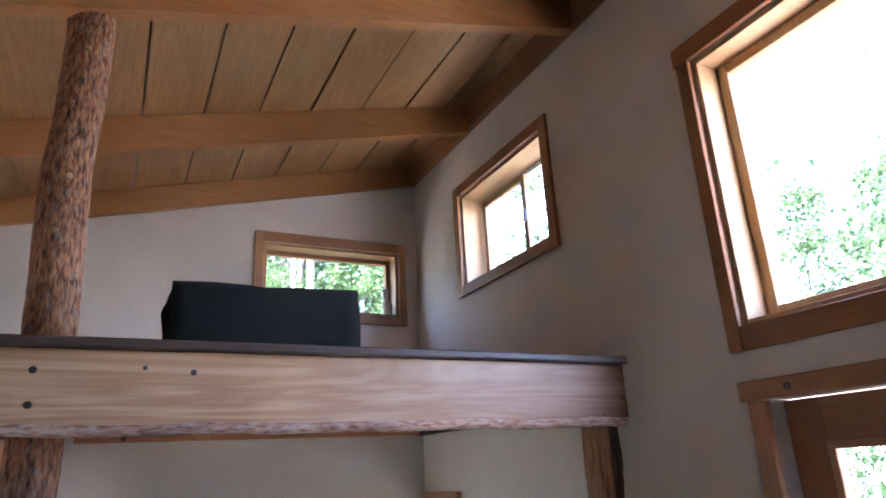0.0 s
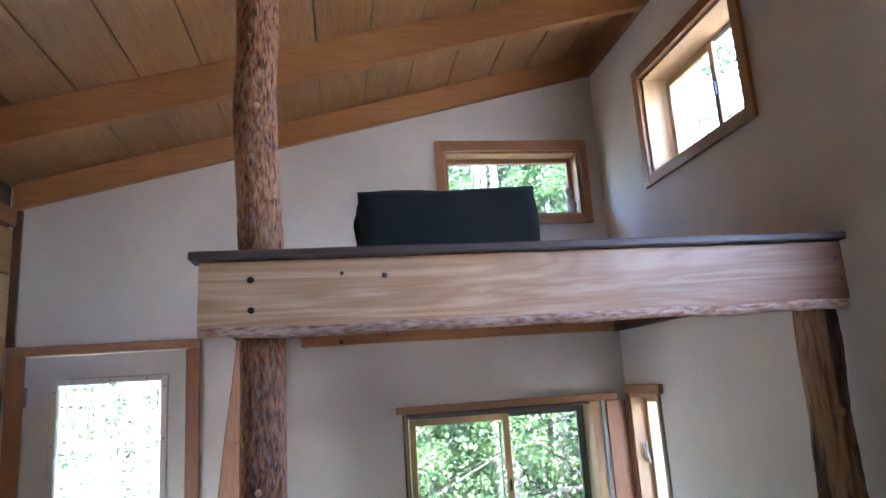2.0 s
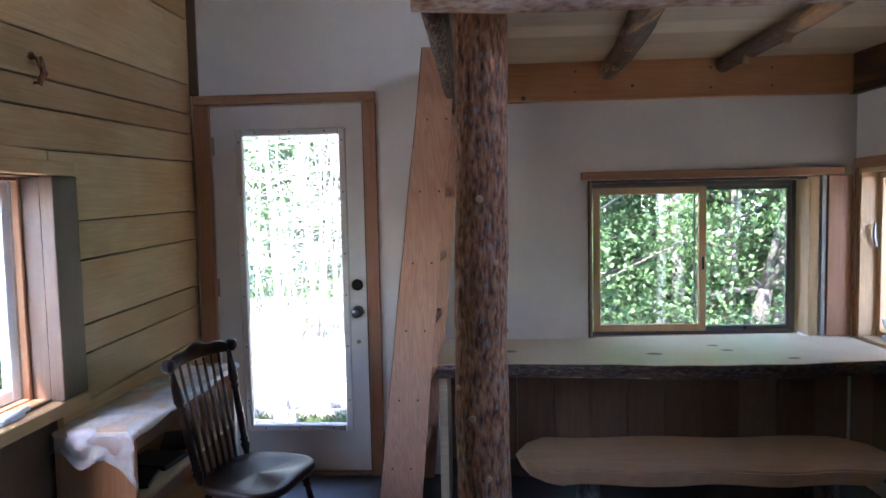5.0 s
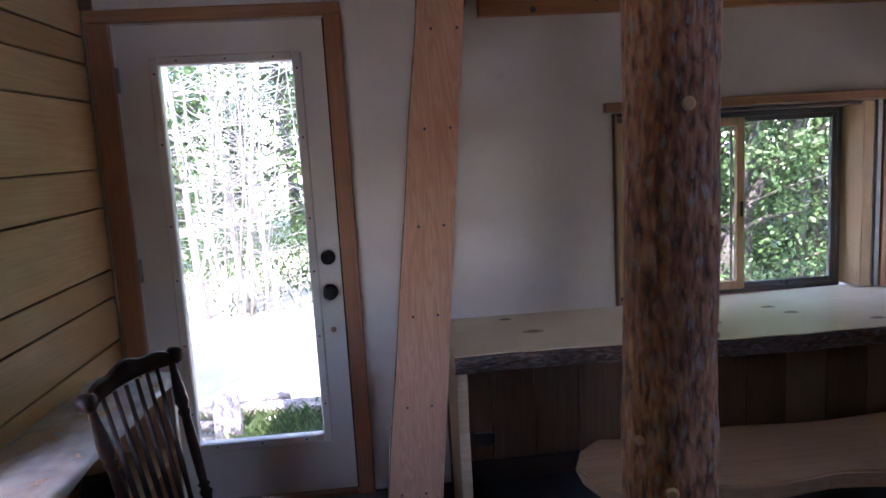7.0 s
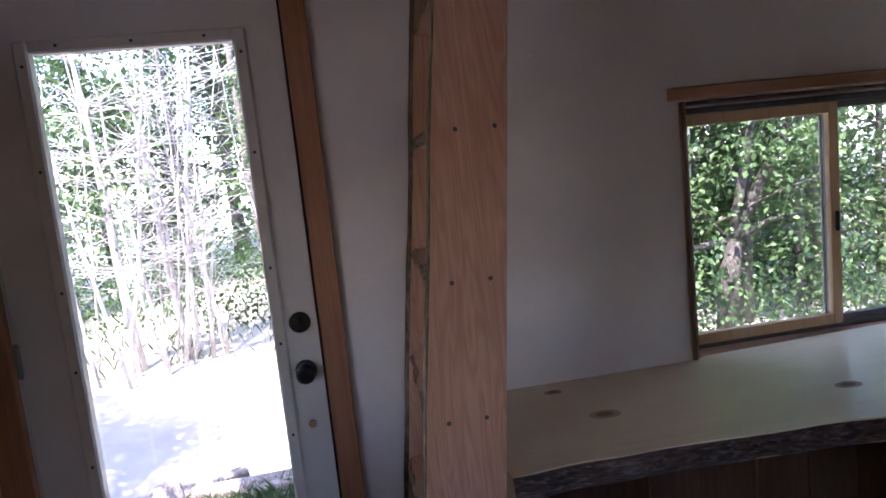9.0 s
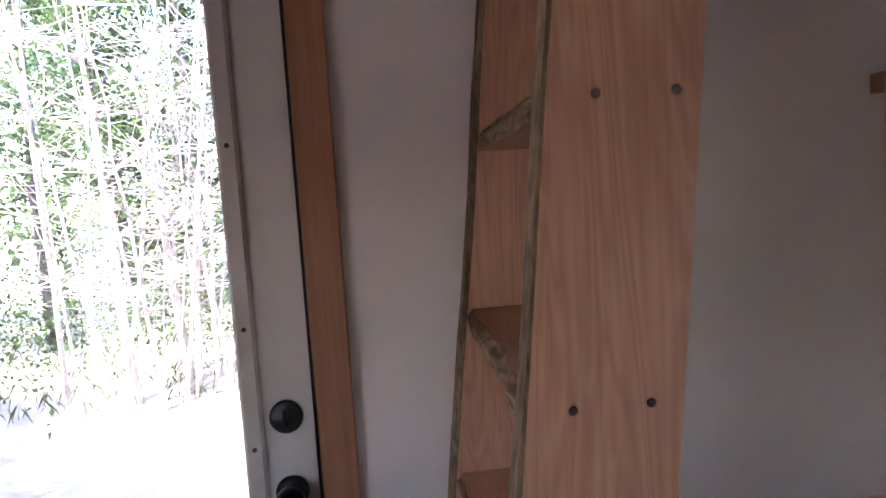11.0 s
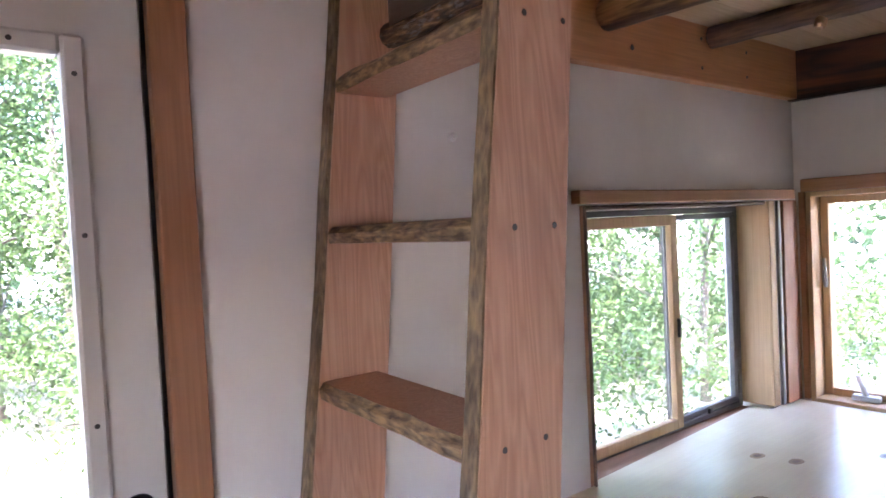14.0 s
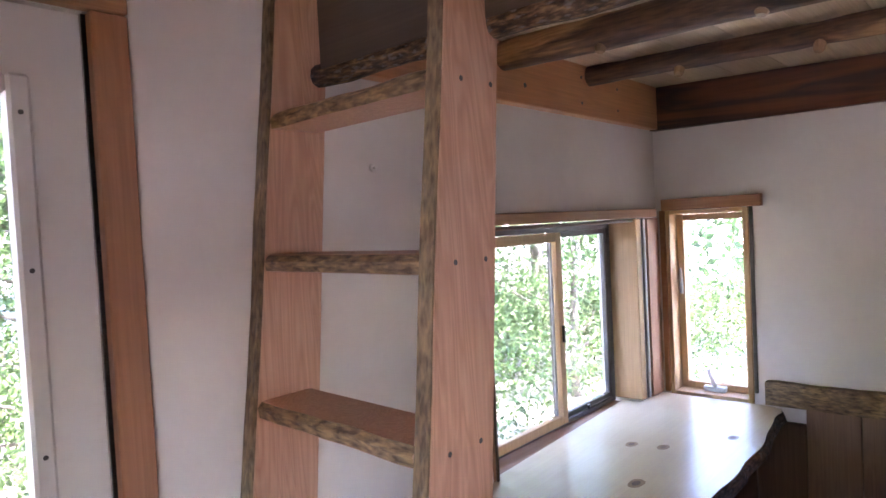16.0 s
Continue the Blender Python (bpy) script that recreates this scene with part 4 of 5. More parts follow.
bench = empty("live_edge_bench", (0.55, 3.8, 0), "thick pale pine slab bench with waney edges beside the counter", "bench")
pts = []
for i in range(33):
    x = -0.02 + 1.22 * i / 32
    pts.append((x, 3.625 + 0.015 * math.sin(i * 0.5) + 0.006 * noise.noise(Vector((x * 9, 0, 0)))))
pts += [(1.27, 3.70), (1.32, 3.80), (1.29, 3.92), (1.22, 3.99)]
for i in range(33):
    x = 1.18 - 1.22 * i / 32
    pts.append((x, 4.01 + 0.012 * math.sin(i * 0.4)))
pts += [(-0.12, 3.94), (-0.17, 3.82), (-0.14, 3.72), (-0.08, 3.65)]
bm = bmesh.new()
prism(bm, pts, 0.385, 0.452, "z")
bm.verts.ensure_lookup_table()
for v in bm.verts:
    if v.co.z < 0.4:
        v.co.x, v.co.y = 0.55 + (v.co.x - 0.55) * 0.965, 3.815 + (v.co.y - 3.815) * 0.9 + 0.006 * noise.noise(v.co * 12)
bmesh.ops.bevel(bm, geom=[e for e in bm.edges if abs(e.verts[0].co.z - e.verts[1].co.z) < 0.01], offset=0.008, segments=2, affect='EDGES')
part_at("seat_slab", bm, BENCHW, bench)
for x in (0.12, 1.05):
    for y in (3.72, 3.92):
        leg = part_at("leg", tube(bmesh.new(), [(x + 0.02 * (x < 0.5) - 0.01, y, 0.386), (x, y, 0.2), (x - 0.01, y, 0.0)], [0.028, 0.03, 0.032], 14, 0.002, 20), TRUNK, bench, "round grey stick leg", True)


# ---- chair ----
chair = empty("windsor_chair", (0, 0, 0), "dark lacquered spindle-back wooden chair beside a low shelf", "chair")
bm = bmesh.new()
out = []
for i in range(36):
    a = 2 * math.pi * i / 36
    c, s = math.cos(a), math.sin(a)
    ex = 0.205 * (abs(c) ** 0.7) * (1 if c > 0 else -1)
    ey = (0.215 + 0.02 * c) * (abs(s) ** 0.7) * (1 if s > 0 else -1)
    out.append((ex, ey))
rings = []
for sc, z in ((0.86, 0.435), (0.97, 0.445), (1.0, 0.458), (0.985, 0.472), (0.93, 0.478), (0.7, 0.470), (0.35, 0.466), (0.05, 0.466)):
    rings.append([bm.verts.new((x * sc, y * sc, z + (0.006 * math.cos(y * 14) * (x > 0.05) * (0.3 < sc < 0.98)))) for x, y in out])
for r0, r1 in zip(rings, rings[1:]):
    for k in range(36):
        bm.faces.new((r0[k], r0[(k + 1) % 36], r1[(k + 1) % 36], r1[k]))
bm.faces.new(rings[0][::-1])
bm.faces.new(rings[-1])
part("seat", bm, CHAIRW, chair, smooth=True)
turn = [(0, 0.012), (0.06, 0.015), (0.10, 0.021), (0.13, 0.013), (0.15, 0.02), (0.17, 0.013), (0.22, 0.014), (0.45, 0.016), (0.62, 0.013), (0.66, 0.02), (0.68, 0.013), (0.72, 0.021), (0.82, 0.018), (0.92, 0.012), (1, 0.010)]
for s in (-1, 1):
    part("back_post", turned((-0.155, 0.165 * s, 0.468), (-0.245, 0.19 * s, 0.93), turn), CHAIRW, chair, smooth=True)
for i in range(6):
    y = -0.115 + 0.046 * i
    part("spindle", turned((-0.17, y * 0.92, 0.468), (-0.255, y * 1.1, 0.93), [(0, 0.007), (0.35, 0.009), (1, 0.006)], 10), CHAIRW, chair, smooth=True)
bm = bmesh.new()
rs = []
for i in range(31):
    u = -1 + 2 * i / 30
    y, x = 0.205 * u, -0.275 + 0.03 * u * u
    top = 0.962 + 0.030 * math.cos(u * math.pi / 2) ** 1.5 + 0.006 * math.cos(u * 9)
    bot = 0.918 + 0.012 * (1 - u * u)
    rs.append([bm.verts.new(p) for p in ((x - 0.008, y, bot), (x + 0.010, y, bot), (x + 0.009, y, top - 0.006), (x, y, top), (x - 0.009, y, top - 0.006))])
for r0, r1 in zip(rs, rs[1:]):
    for k in range(5):
        bm.faces.new((r0[k], r0[(k + 1) % 5], r1[(k + 1) % 5], r1[k]))
bm.faces.new(rs[0][::-1])
bm.faces.new(rs[-1])
part("crest_rail", bm, CHAIRW, chair, smooth=True)
for s in (-1, 1):
    part("rail_scroll", tube(bmesh.new(), [(-0.262, 0.205 * s, 0.945), (-0.255, 0.205 * s, 0.945), (-0.23, 0.205 * s, 0.945), (-0.223, 0.205 * s, 0.945)], [0.02, 0.026, 0.026, 0.02], 18), CHAIRW, chair, smooth=True)
legs = {}
for sx in (-1, 1):
    for sy in (-1, 1):
        a, b = (0.13 * sx, 0.14 * sy, 0.438), (0.205 * sx, 0.20 * sy, 0.0)
        legs[sx, sy] = (a, b)
        part("leg", turned(a, b, turn), CHAIRW, chair, smooth=True)
st = [(0, 0.008), (0.5, 0.015), (1, 0.008)]
for sy in (-1, 1):
    part("stretcher", turned(lerp(*legs[-1, sy], 0.55), lerp(*legs[1, sy], 0.55), st), CHAIRW, chair, smooth=True)
part("stretcher", turned((0, -0.175, 0.197), (0, 0.175, 0.197), st), CHAIRW, chair, smooth=True)
chair.matrix_basis = pose(-1.185, 3.63, 0, 0, 0, -13) @ Matrix.Scale(0.955, 4)


# ---- low shelf with its plastic cover ----
shelf = empty("low_shelf", (-1.69, 3.85, 0), "low open pine shelf unit against the plank wall", "shelf")
X0, X1, Y0, Y1, ZT = WL + 0.004, -1.545, 3.39, 4.36, 0.695
part_at("side_panel", bx(X0, X1, Y0, Y0 + 0.02, 0.0, ZT - 0.021), PINE_Z, shelf, "orange pine end panel")
part_at("side_panel", bx(X0, X1, Y1 - 0.02, Y1, 0.0, ZT - 0.021), PINE_Z, shelf)
part_at("top", bx(X0, X1 + 0.004, Y0 - 0.005, Y1 + 0.005, ZT - 0.02, ZT), PALE_Y, shelf)
part_at("back_panel", bx(X0, X0 + 0.008, Y0 + 0.021, Y1 - 0.021, 0.03, ZT - 0.021), DARKP, shelf, "dark red-brown back board")
for z in (0.08, 0.40):
    part_at("shelf_board", bx(X0 + 0.009, X1 - 0.003, Y0 + 0.021, Y1 - 0.021, z, z + 0.02), PALE_Y, shelf)
part_at("edge_strip", bx(X1 - 0.001, X1 + 0.005, Y1 - 0.03, Y1, 0.0, ZT - 0.022), WHITE, shelf)
bm = bmesh.new()
NXg, NYg = 26, 60
grid = []
for j in range(NYg + 1):
    s = -0.26 + 1.26 * j / NYg
    row = []
    for i in range(NXg + 1):
        x = X0 + 0.01 + (X1 + 0.018 - X0) * i / NXg
        over = max(0, x - (X1 + 0.012))
        lump = 0.010 * abs(noise.noise(Vector((x * 14, s * 10, 1)))) + 0.006 * abs(noise.noise(Vector((x * 35, s * 30, 4))))
        z = ZT + 0.002 + lump
        if over:
            x, z = X1 + 0.012 + over * 0.3 + lump, z - over * (1.2 + 0.8 * noise.noise(Vector((s * 6, 0, 0))))
        y = Y0 + s
        if s < 0:
            hang = -s * (0.42 + 0.55 * noise.noise(Vector((x * 7, 1, 1))) + 0.5 * (x - X0))
            y, z = Y0 - 0.012 - 0.03 * abs(noise.noise(Vector((x * 16, s * 9, 0)))) - 0.02 * math.sin(min(1, -s * 9) * 1.5), z - hang
        row.append(bm.verts.new((x, y, z)))
    grid.append(row)
for r0, r1 in zip(grid, grid[1:]):
    for k in range(NXg):
        bm.faces.new((r0[k], r0[k + 1], r1[k + 1], r1[k]))
tagged(mesh_ob("plastic_sheet", bm, m_plastic, True), "crumpled clear plastic sheet draped over the shelf", "plastic sheet")
for k, (y, w, d, h, rz) in enumerate(((3.62, 0.16, 0.2, 0.012, 12), (3.80, 0.2, 0.17, 0.02, -8), (4.02, 0.14, 0.2, 0.03, 20))):
    tagged(mesh_ob("dark_folder", bx(-w / 2, w / 2, -d / 2, d / 2, 0, h, bevel=0.002, m=pose(-1.68, y, 0.4205, 0, 0, rz)), BLACK), "thin dark folder lying on the shelf board", "folder", "dark folders on the shelf")
tagged(mesh_ob("spirit_level", bx(-0.02, 0.02, -0.01, 0.01, 0, 0.21, bevel=0.002, m=pose(-1.60, 3.445, 0.4205, 12, 0, 0)), YELLOW), "yellow plastic tool standing in the shelf", "tool")
tagged(mesh_ob("hand_saw", bx(-0.012, 0.012, -0.015, 0.015, 0, 0.22, bevel=0.004, m=pose(-1.62, 3.487, 0.4205, -8, 0, 0)), BLACK), "black tool handle standing in the shelf", "tool")
tagged(mesh_ob("cable_coil", tube(bmesh.new(), [(-1.66 + 0.09 * math.cos(a * 0.35), 3.7 + 0.09 * math.sin(a * 0.35), 0.112 + 0.0013 * a) for a in range(40)], [0.009] * 40, 8), GREYMET, True), "coiled grey cable on the lowest shelf board", "cable")


# ---- outdoors ----
GZ = -0.32


def lay(x, y):
    r = math.hypot(x, y - 2)
    return GZ + 0.05 * noise.noise(Vector((x * 0.4, y * 0.4, 0))) * min(1, max(0, r - 4)) + max(0, y - 7) * 0.06 * (1 if y < 40 else 33 / (y - 7))


bm = bmesh.new()
sp = [-900, -300, -120, -60, -35, -22, -16] + [-14 + i * 0.7 for i in range(41)] + [16, 22, 35, 60, 120, 300, 900]
gv = [[bm.verts.new((x, y + 4, lay(x, y + 4))) for x in sp] for y in sp]
for r0, r1 in zip(gv, gv[1:]):
    for k in range(len(sp) - 1):
        bm.faces.new((r0[k], r0[k + 1], r1[k + 1], r1[k]))
tagged(mesh_ob("ground", bm, GROUND, True), "sunlit pale dry forest ground round the cabin", "ground", kind="structure")
tagged(mesh_ob("foundation", bx(WL - 0.18, WR + 0.2, WF - 0.2, WB + 0.2, GZ - 0.3, -0.301, bevel=0), STONE), "low stone footing under the cabin walls", "foundation", kind="structure")


def leaves(name, spots, size, mat, parent=None, rng=None):
    """Many small folded leaves round the given spots (x, y, z, spread, count)."""
    rng = rng or np.random.default_rng(3)
    P = []
    for x, y, z, sp_, n in spots:
        P.append(rng.normal(0, 1, (n, 3)) * np.array([sp_, sp_, sp_ * 0.7]) + np.array([x, y, z]))
    P = np.concatenate(P)
    n = len(P)
    d = rng.normal(0, 1, (n, 3)) + np.array([0, 0, -0.3])
    d /= np.linalg.norm(d, axis=1)[:, None]
    u = rng.normal(0, 1, (n, 3)) + np.array([0, 0, 1.8])
    s = np.cross(d, u)
    s /= np.linalg.norm(s, axis=1)[:, None] + 1e-9
    up_ = np.cross(s, d)
    L = size * rng.uniform(0.6, 1.3, (n, 1))
    V = np.stack([P, P + d * L * 0.5 + s * L * 0.34 + up_ * L * 0.1, P + d * L, P + d * L * 0.5 - s * L * 0.34 + up_ * L * 0.1], 1).reshape(-1, 3)
    i = np.arange(n)[:, None] * 4
    F = np.concatenate([i + np.array([0, 1, 2]), i + np.array([0, 2, 3])])
    me = bpy.data.meshes.new(name)
    me.from_pydata(V.tolist(), [], F.tolist())
    me.materials.append(mat)
    ob = new(name, me)
    if parent is not None:
        ob.parent = parent
    return ob


def tree(label, seed, h, r, limbs, low, nleaf, size, mat, tmat, spread, group):
    rng = np.random.default_rng(seed)
    t = empty("tree", (0, 0, 0), label, "tree", group)
    n = 14
    wob = rng.normal(0, 0.03, (n + 1, 2)).cumsum(0) * h / 9
    pts = [(wob[i, 0], wob[i, 1], h * i / n - 0.1) for i in range(n + 1)]
    part("trunk", tube(bmesh.new(), pts, [r * (1 - 0.85 * i / n) * (1.25 if i == 0 else 1) for i in range(n + 1)], 9), tmat, t, smooth=True)
    bm, spots = bmesh.new(), []
    for k in range(limbs):
        f = low + (0.98 - low) * (k + rng.uniform(0, 1)) / limbs
        i = min(n - 1, int(f * n))
        a = Vector(lerp(pts[i], pts[i + 1], f * n - i))
        ang, ln = rng.uniform(0, 6.28), spread * (1.15 - f * 0.8) * rng.uniform(0.6, 1.2)
        d = Vector((math.cos(ang), math.sin(ang), rng.uniform(0.1, 0.7)))
        c = [a + d * ln * q + Vector((0, 0, -0.12 * ln * q * q)) + Vector(rng.normal(0, 0.04, 3)) * q * ln for q in (0, 0.35, 0.7, 1.0)]
        rr = r * (1 - 0.85 * f) * 0.45
        tube(bm, c, [rr, rr * 0.75, rr * 0.5, rr * 0.2], 6)
        for q in (0.4, 0.6, 0.8, 1.0):
            p = a + d * ln * q + Vector(rng.normal(0, 0.18, 3)) * spread * 0.5
            spots.append((p.x, p.y, p.z, spread * rng.uniform(0.07, 0.16), max(3, nleaf // (limbs * 4))))
    tagged(part("limbs", bm, tmat, t, smooth=True), kind="stuff")
    if nleaf:
        leaves("crown", spots, size, mat, t, rng)
    return t


def plant(proto, places, seed):
    rng = np.random.default_rng(seed)
    for k, (x, y) in enumerate(places):
        m = pose(x, y, lay(x, y), rng.uniform(-4, 4), rng.uniform(-4, 4), rng.uniform(0, 360))
        if k == 0:
            proto.matrix_basis = m
        else:
            copy_thing(proto, m)


plant(tree("tall leafy forest tree with a grey trunk", 11, 10.0, 0.13, 30, 0.12, 17000, 0.082, LEAF, TRUNK, 2.0, "forest trees"),
      [(1.6, 9.6), (4.2, 11.5), (-0.6, 14.0), (-4.6, 15.0), (7.4, 9.0), (2.6, 14.2), (-7.5, 12.0), (6.4, 14.2), (-2.6, 16.2), (10, 12), (-10, 8), (-12, 3), (13, 6), (0.8, 17.5)], 1)
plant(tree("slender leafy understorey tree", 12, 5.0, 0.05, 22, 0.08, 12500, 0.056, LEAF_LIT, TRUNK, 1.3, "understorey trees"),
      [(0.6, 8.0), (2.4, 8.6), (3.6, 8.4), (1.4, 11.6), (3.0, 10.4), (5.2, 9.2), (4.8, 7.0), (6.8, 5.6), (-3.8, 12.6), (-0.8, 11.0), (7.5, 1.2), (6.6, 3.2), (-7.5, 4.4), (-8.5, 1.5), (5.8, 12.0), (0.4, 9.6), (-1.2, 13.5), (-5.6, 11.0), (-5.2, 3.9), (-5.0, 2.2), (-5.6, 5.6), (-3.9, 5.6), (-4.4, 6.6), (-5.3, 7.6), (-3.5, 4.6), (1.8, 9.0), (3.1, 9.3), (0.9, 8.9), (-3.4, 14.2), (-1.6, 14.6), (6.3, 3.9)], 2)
plant(tree("thin bare-stemmed grey forest trunk", 13, 9.0, 0.075, 12, 0.45, 3000, 0.085, LEAF, TRUNK, 1.4, "thin forest trunks"),
      [(2.9, 8.3), (1.8, 8.9), (4.0, 8.7), (1.05, 10.6), (2.1, 12.4), (-1.7, 12.4), (-3.2, 13.6), (3.4, 13.0), (0.2, 12.8), (-4.4, 11.8), (-2.4, 14.6), (5.0, 10.4), (-1.0, 15.4)], 3)

# forked tree and straight pale trunks outside the counter window
fork = empty("forked_tree", (2.55, 8.0, lay(2.55, 8.0)), "forked grey-brown tree with layered green leaves", "tree")
zb = lay(2.55, 8.0) - 0.05
low, left, right = Vector((2.60, 8.0, 0.56)), Vector((3.05, 8.1, 2.3)), Vector((3.9, 8.3, 2.4))
part_at("trunk", tube(bmesh.new(), [(2.52, 8.0, zb), (2.55, 8.0, 0.1), low], [0.11, 0.085, 0.08], 14, 0.01, 6), FORKBARK, fork, smooth=True)
rng = np.random.default_rng(17)
tips = []
for end, r, ups in ((left, 0.045, 2.6), (right, 0.065, 3.0)):
    pts = [low.lerp(end, q) + Vector((0, 0, -0.06 * math.sin(q * 3.1))) for q in (0, 0.25, 0.5, 0.75, 1.0)]
    pts += [end + Vector((0.1, 0.1, ups * 0.5)), end + Vector((0.05, 0.3, ups))]
    part_at("limb", tube(bmesh.new(), pts, [r * (1 - 0.11 * i) for i in range(7)], 12, 0.006, 7), FORKBARK, fork, smooth=True)
    tips += pts[2:]
for d in ((-0.75, -0.1, -0.12), (-0.5, 0.2, 0.5), (0.6, -0.2, 0.2)):
    part_at("limb", tube(bmesh.new(), [low, low + Vector(d) * 0.5 + Vector((0, 0, 0.05)), low + Vector(d)], [0.035, 0.026, 0.012], 9, 0.004, 9), FORKBARK, fork, smooth=True)
    tips.append(low + Vector(d))
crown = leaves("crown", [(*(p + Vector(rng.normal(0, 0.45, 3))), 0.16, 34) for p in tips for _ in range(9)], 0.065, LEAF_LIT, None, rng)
crown.parent = fork
crown.matrix_parent_inverse = fork.matrix_basis.inverted()
for x, y, r, lean_x in ((1.70, 8.5, 0.05, 0.0), (1.89, 8.55, 0.075, 0.01), (2.46, 8.6, 0.05, 0.06)):
    zg = lay(x, y)
    tk = empty("slender_trunk", (x, y, zg), "straight slender pale grey trunk in the woods", "tree", "slender pale trunks")
    part_at("trunk", tube(bmesh.new(), [(x + lean_x * q + 0.015 * math.sin(q * 2), y, zg - 0.05 + q) for q in range(8)], [r * (1 - 0.08 * q) for q in range(8)], 12, 0.006, 5, x), PALETRUNK if r < 0.06 else STUMPM, tk, smooth=True)
    bm = bmesh.new()
    for k in range(9):
        a = Vector((x + lean_x * (1.2 + k * 0.6), y, zg + 1.2 + k * 0.6))
        d = Vector((rng.normal(0, 1), rng.normal(0, 1), 0.4)).normalized() * rng.uniform(0.3, 0.8)
        tube(bm, [a, a + d * 0.5, a + d], [0.012, 0.008, 0.003], 6)
    tagged(part_at("limbs", bm, TRUNK, tk, smooth=True), kind="stuff")

# clump of pale saplings beyond the door
rng = np.random.default_rng(21)
clump = empty("sapling_clump", (-2.6, 9.3, lay(-2.6, 9.3)), "clump of thin saplings with bare twigs, coloured near-white for bright sun", "saplings")
for k in range(20):
    bx0, by0 = -2.6 + rng.normal(0, 0.40), 9.35 + rng.normal(0, 0.3)
    ang, ln = rng.uniform(0, 6.28), rng.uniform(2.6, 5.2)
    lx, ly = 0.16 * math.cos(ang), 0.16 * math.sin(ang)
    r = rng.uniform(0.010, 0.026) if k > 1 else 0.05
    pts = [Vector((bx0 + lx * ln * q + rng.normal(0, 0.015), by0 + ly * ln * q, lay(bx0, by0) - 0.05 + ln * q)) for q in np.linspace(0, 1, 9)]
    bm = tube(bmesh.new(), pts, [r * (1 - 0.75 * q) for q in np.linspace(0, 1, 9)], 7)
    for i in range(2, 9):
        for _ in range(7):
            a = pts[i] + Vector(rng.normal(0, 0.02, 3))
            d = Vector((rng.normal(0, 1), rng.normal(0, 1), rng.uniform(-0.1, 0.9))).normalized()
            w = rng.uniform(0.25, 0.8)
            tube(bm, [a, a + d * w * 0.5 + Vector(rng.normal(0, 0.03, 3)), a + d * w], [r * 0.25, r * 0.15, 0.002], 5)
    part_at("stem", bm, PALETRUNK, clump, smooth=True)
lv = leaves("twig_leaves", [(-2.6 + rng.normal(0, 0.8), 9.35 + rng.normal(0, 0.7), GZ + rng.uniform(1.2, 4.8), 0.25, 16) for _ in range(90)], 0.07, LEAF_LIT, None, rng)
lv.parent = clump
lv.matrix_parent_inverse = clump.matrix_basis.inverted()

# far woods that close the view
rng = np.random.default_rng(31)
spots = []
for k in range(620):
    a = rng.uniform(-0.6, 3.6)
    rr = rng.uniform(15, 24)
    x, y = rr * math.cos(a), 3 + rr * math.sin(a)
    spots.append((x, y, rng.uniform(-0.2, 5.0) if rng.uniform() < 0.8 else rng.uniform(5, 9), 0.7, 40))
tagged(leaves("far_woods", spots, 0.30, LEAF, None, rng), "dense green woods far behind the cabin", "woods", kind="stuff")

rng = np.random.default_rng(37)
tagged(leaves("undergrowth", [(x, y, lay(x, y) + rng.uniform(0.0, 0.8), 0.28, 80) for x, y in zip(rng.uniform(-5.5, 9, 760), rng.uniform(6.9, 14.5, 760)) if not (-3.8 < x < -0.4 and y < 10.2)], 0.055, LEAF, None, rng), "dense low green undergrowth between the trees", "undergrowth", kind="stuff")

spots = []
for k in range(620):
    x, y = (rng.uniform(0.0, 9), rng.uniform(6.2, 9.5)) if k < 260 else (rng.uniform(4.2, 10), rng.uniform(-1, 8.5))
    if abs(x - 0.8 - (y - 5.3) * 0.65) < 0.5 and y < 8.1:
        continue
    spots.append((x, y, lay(x, y) + rng.uniform(0.0, 1.0), 0.26, 65))
for k in range(110):
    x, y = rng.uniform(-6.5, -3.6), rng.uniform(4.6, 9.5)
    spots.append((x, y, lay(x, y) + rng.uniform(0.9, 3.0), 0.26, 60))
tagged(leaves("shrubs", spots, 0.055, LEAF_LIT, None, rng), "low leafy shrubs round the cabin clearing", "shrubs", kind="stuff")

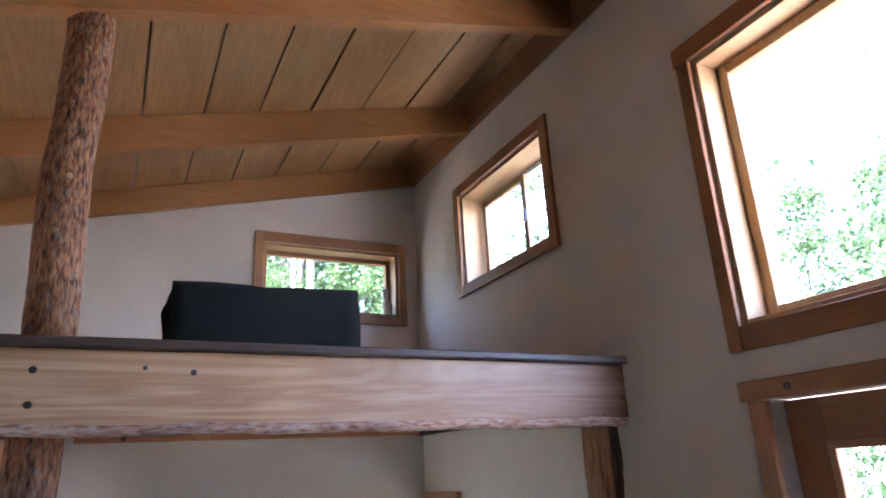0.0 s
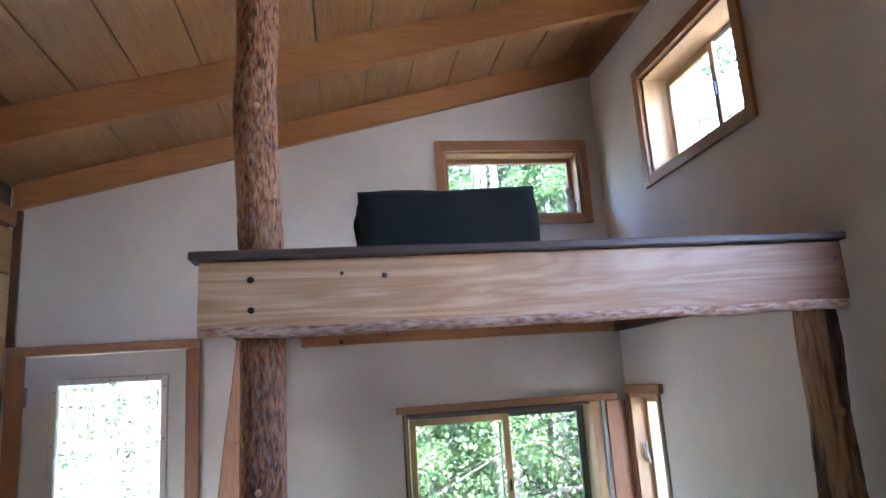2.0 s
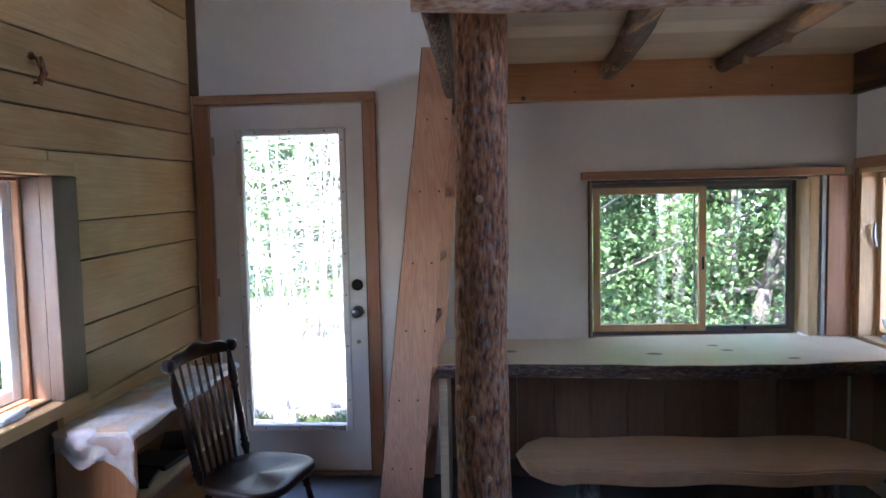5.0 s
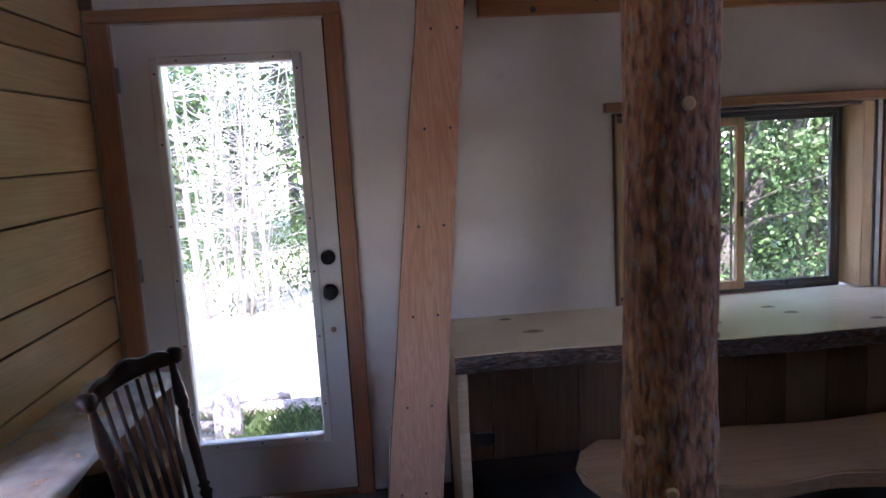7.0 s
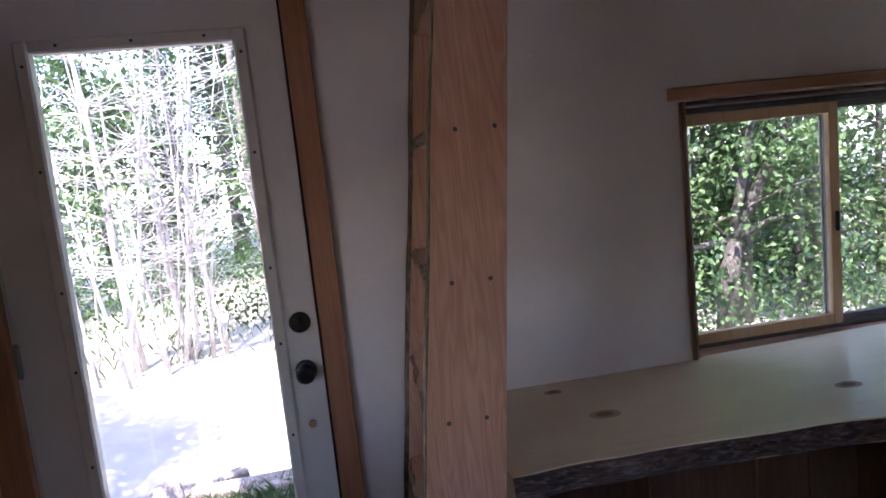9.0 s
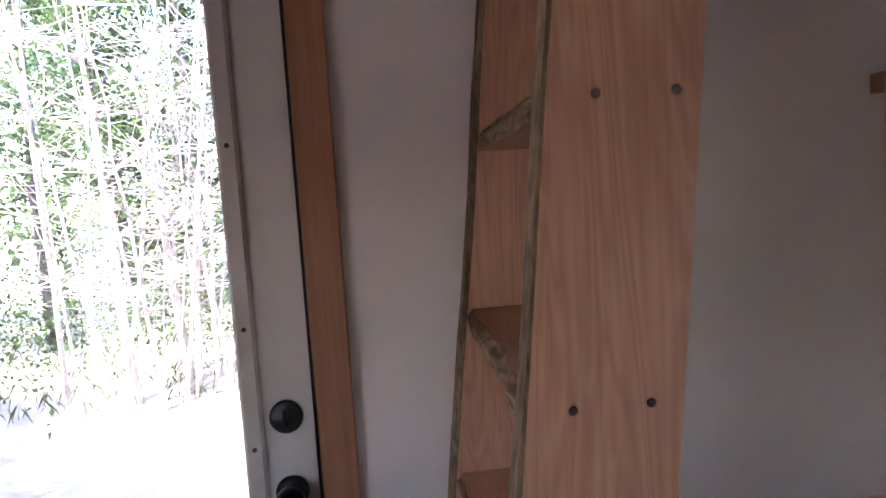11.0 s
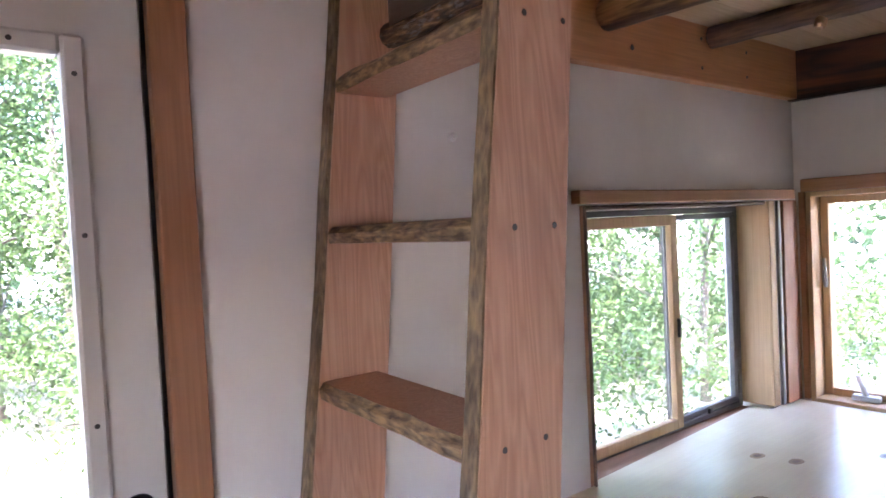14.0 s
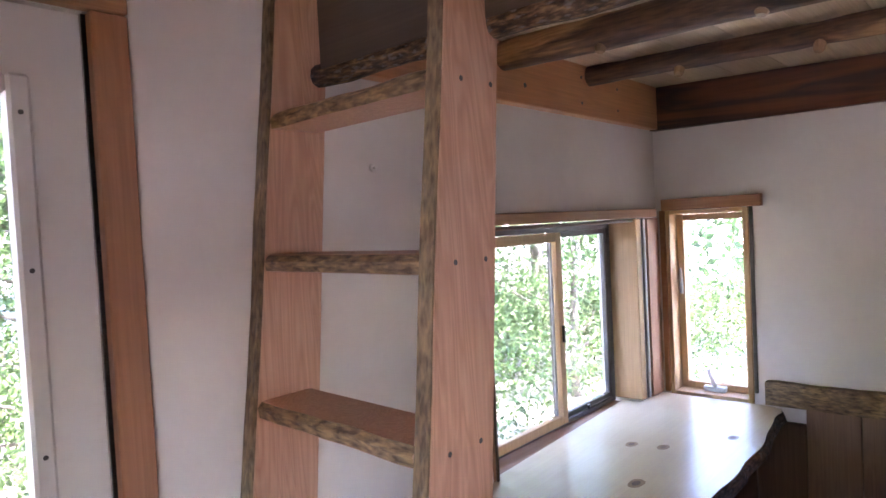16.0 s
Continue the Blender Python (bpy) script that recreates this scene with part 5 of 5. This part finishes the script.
# low plants, stump and log near the door
rng = np.random.default_rng(41)
V, F = [], []
for k in range(9000):
    x, y = rng.uniform(-3.2, 0.2), rng.uniform(5.2, 6.45)
    if x < -1.72 and y < 6.3:
        x += 1.4
    if k > 6000:
        x, y = rng.uniform(-5, 6), rng.uniform(9, 13)
    z, hgt, w, a = lay(x, y), rng.uniform(0.04, 0.16), 0.004, rng.uniform(0, 6.28)
    dx, dy = math.cos(a), math.sin(a)
    i = len(V)
    V += [(x - dy * w, y + dx * w, z), (x + dy * w, y - dx * w, z), (x + dx * hgt * 0.25, y + dy * hgt * 0.25, z + hgt * 0.7), (x + dx * hgt * 0.6, y + dy * hgt * 0.6, z + hgt)]
    F += [(i, i + 1, i + 2), (i, i + 2, i + 3)]
me = bpy.data.meshes.new("grass")
me.from_pydata(V, [], F)
me.materials.append(GRASS)
tagged(new("grass", me), "rough green grass and low weeds beyond the door", "grass", kind="stuff")
tagged(leaves("weeds", [(rng.uniform(-1.6, 0), rng.uniform(5.3, 6.4), GZ + 0.06, 0.08, 12) for _ in range(60)], 0.04, GRASS, None, rng), "low leafy weeds beyond the door", "weeds", kind="stuff")
zs = lay(-1.83, 6.2)
tagged(mesh_ob("stump", tube(bmesh.new(), [(-1.80, 6.06, zs - 0.05), (-1.82, 6.11, zs + 0.12), (-1.85, 6.17, zs + 0.29), (-1.855, 6.18, zs + 0.325)], [0.105, 0.092, 0.082, 0.05], 18, 0.012, 8), STUMPM, True), "weathered grey stump standing in weeds", "stump")
zs = lay(-1.6, 6.55) + 0.045
tagged(mesh_ob("fallen_log", tube(bmesh.new(), [(-3.2, 6.5, zs + 0.02), (-2.2, 6.55, zs + 0.01), (-0.8, 6.65, zs)], [0.06, 0.055, 0.045], 12, 0.008, 6), STUMPM, True), "fallen grey log lying at the edge of the clearing", "log")
for x, y, ln, rz in ((-2.3, 6.1, 0.55, -38), (-2.25, 6.35, 0.45, -20), (-1.5, 6.45, 0.6, 8), (-2.15, 5.95, 0.5, -50), (-2.2, 6.55, 0.7, 12)):
    tagged(mesh_ob("firewood_stick", tube(bmesh.new(), [(x, y, lay(x, y) + 0.05), (x + ln * math.cos(radians(rz)), y + ln * math.sin(radians(rz)), lay(x, y) + 0.10)], [0.042, 0.034], 10, 0.006, 9), STUMPM, True), "grey broken branch lying on the ground", "branch", "broken branches by the stump")
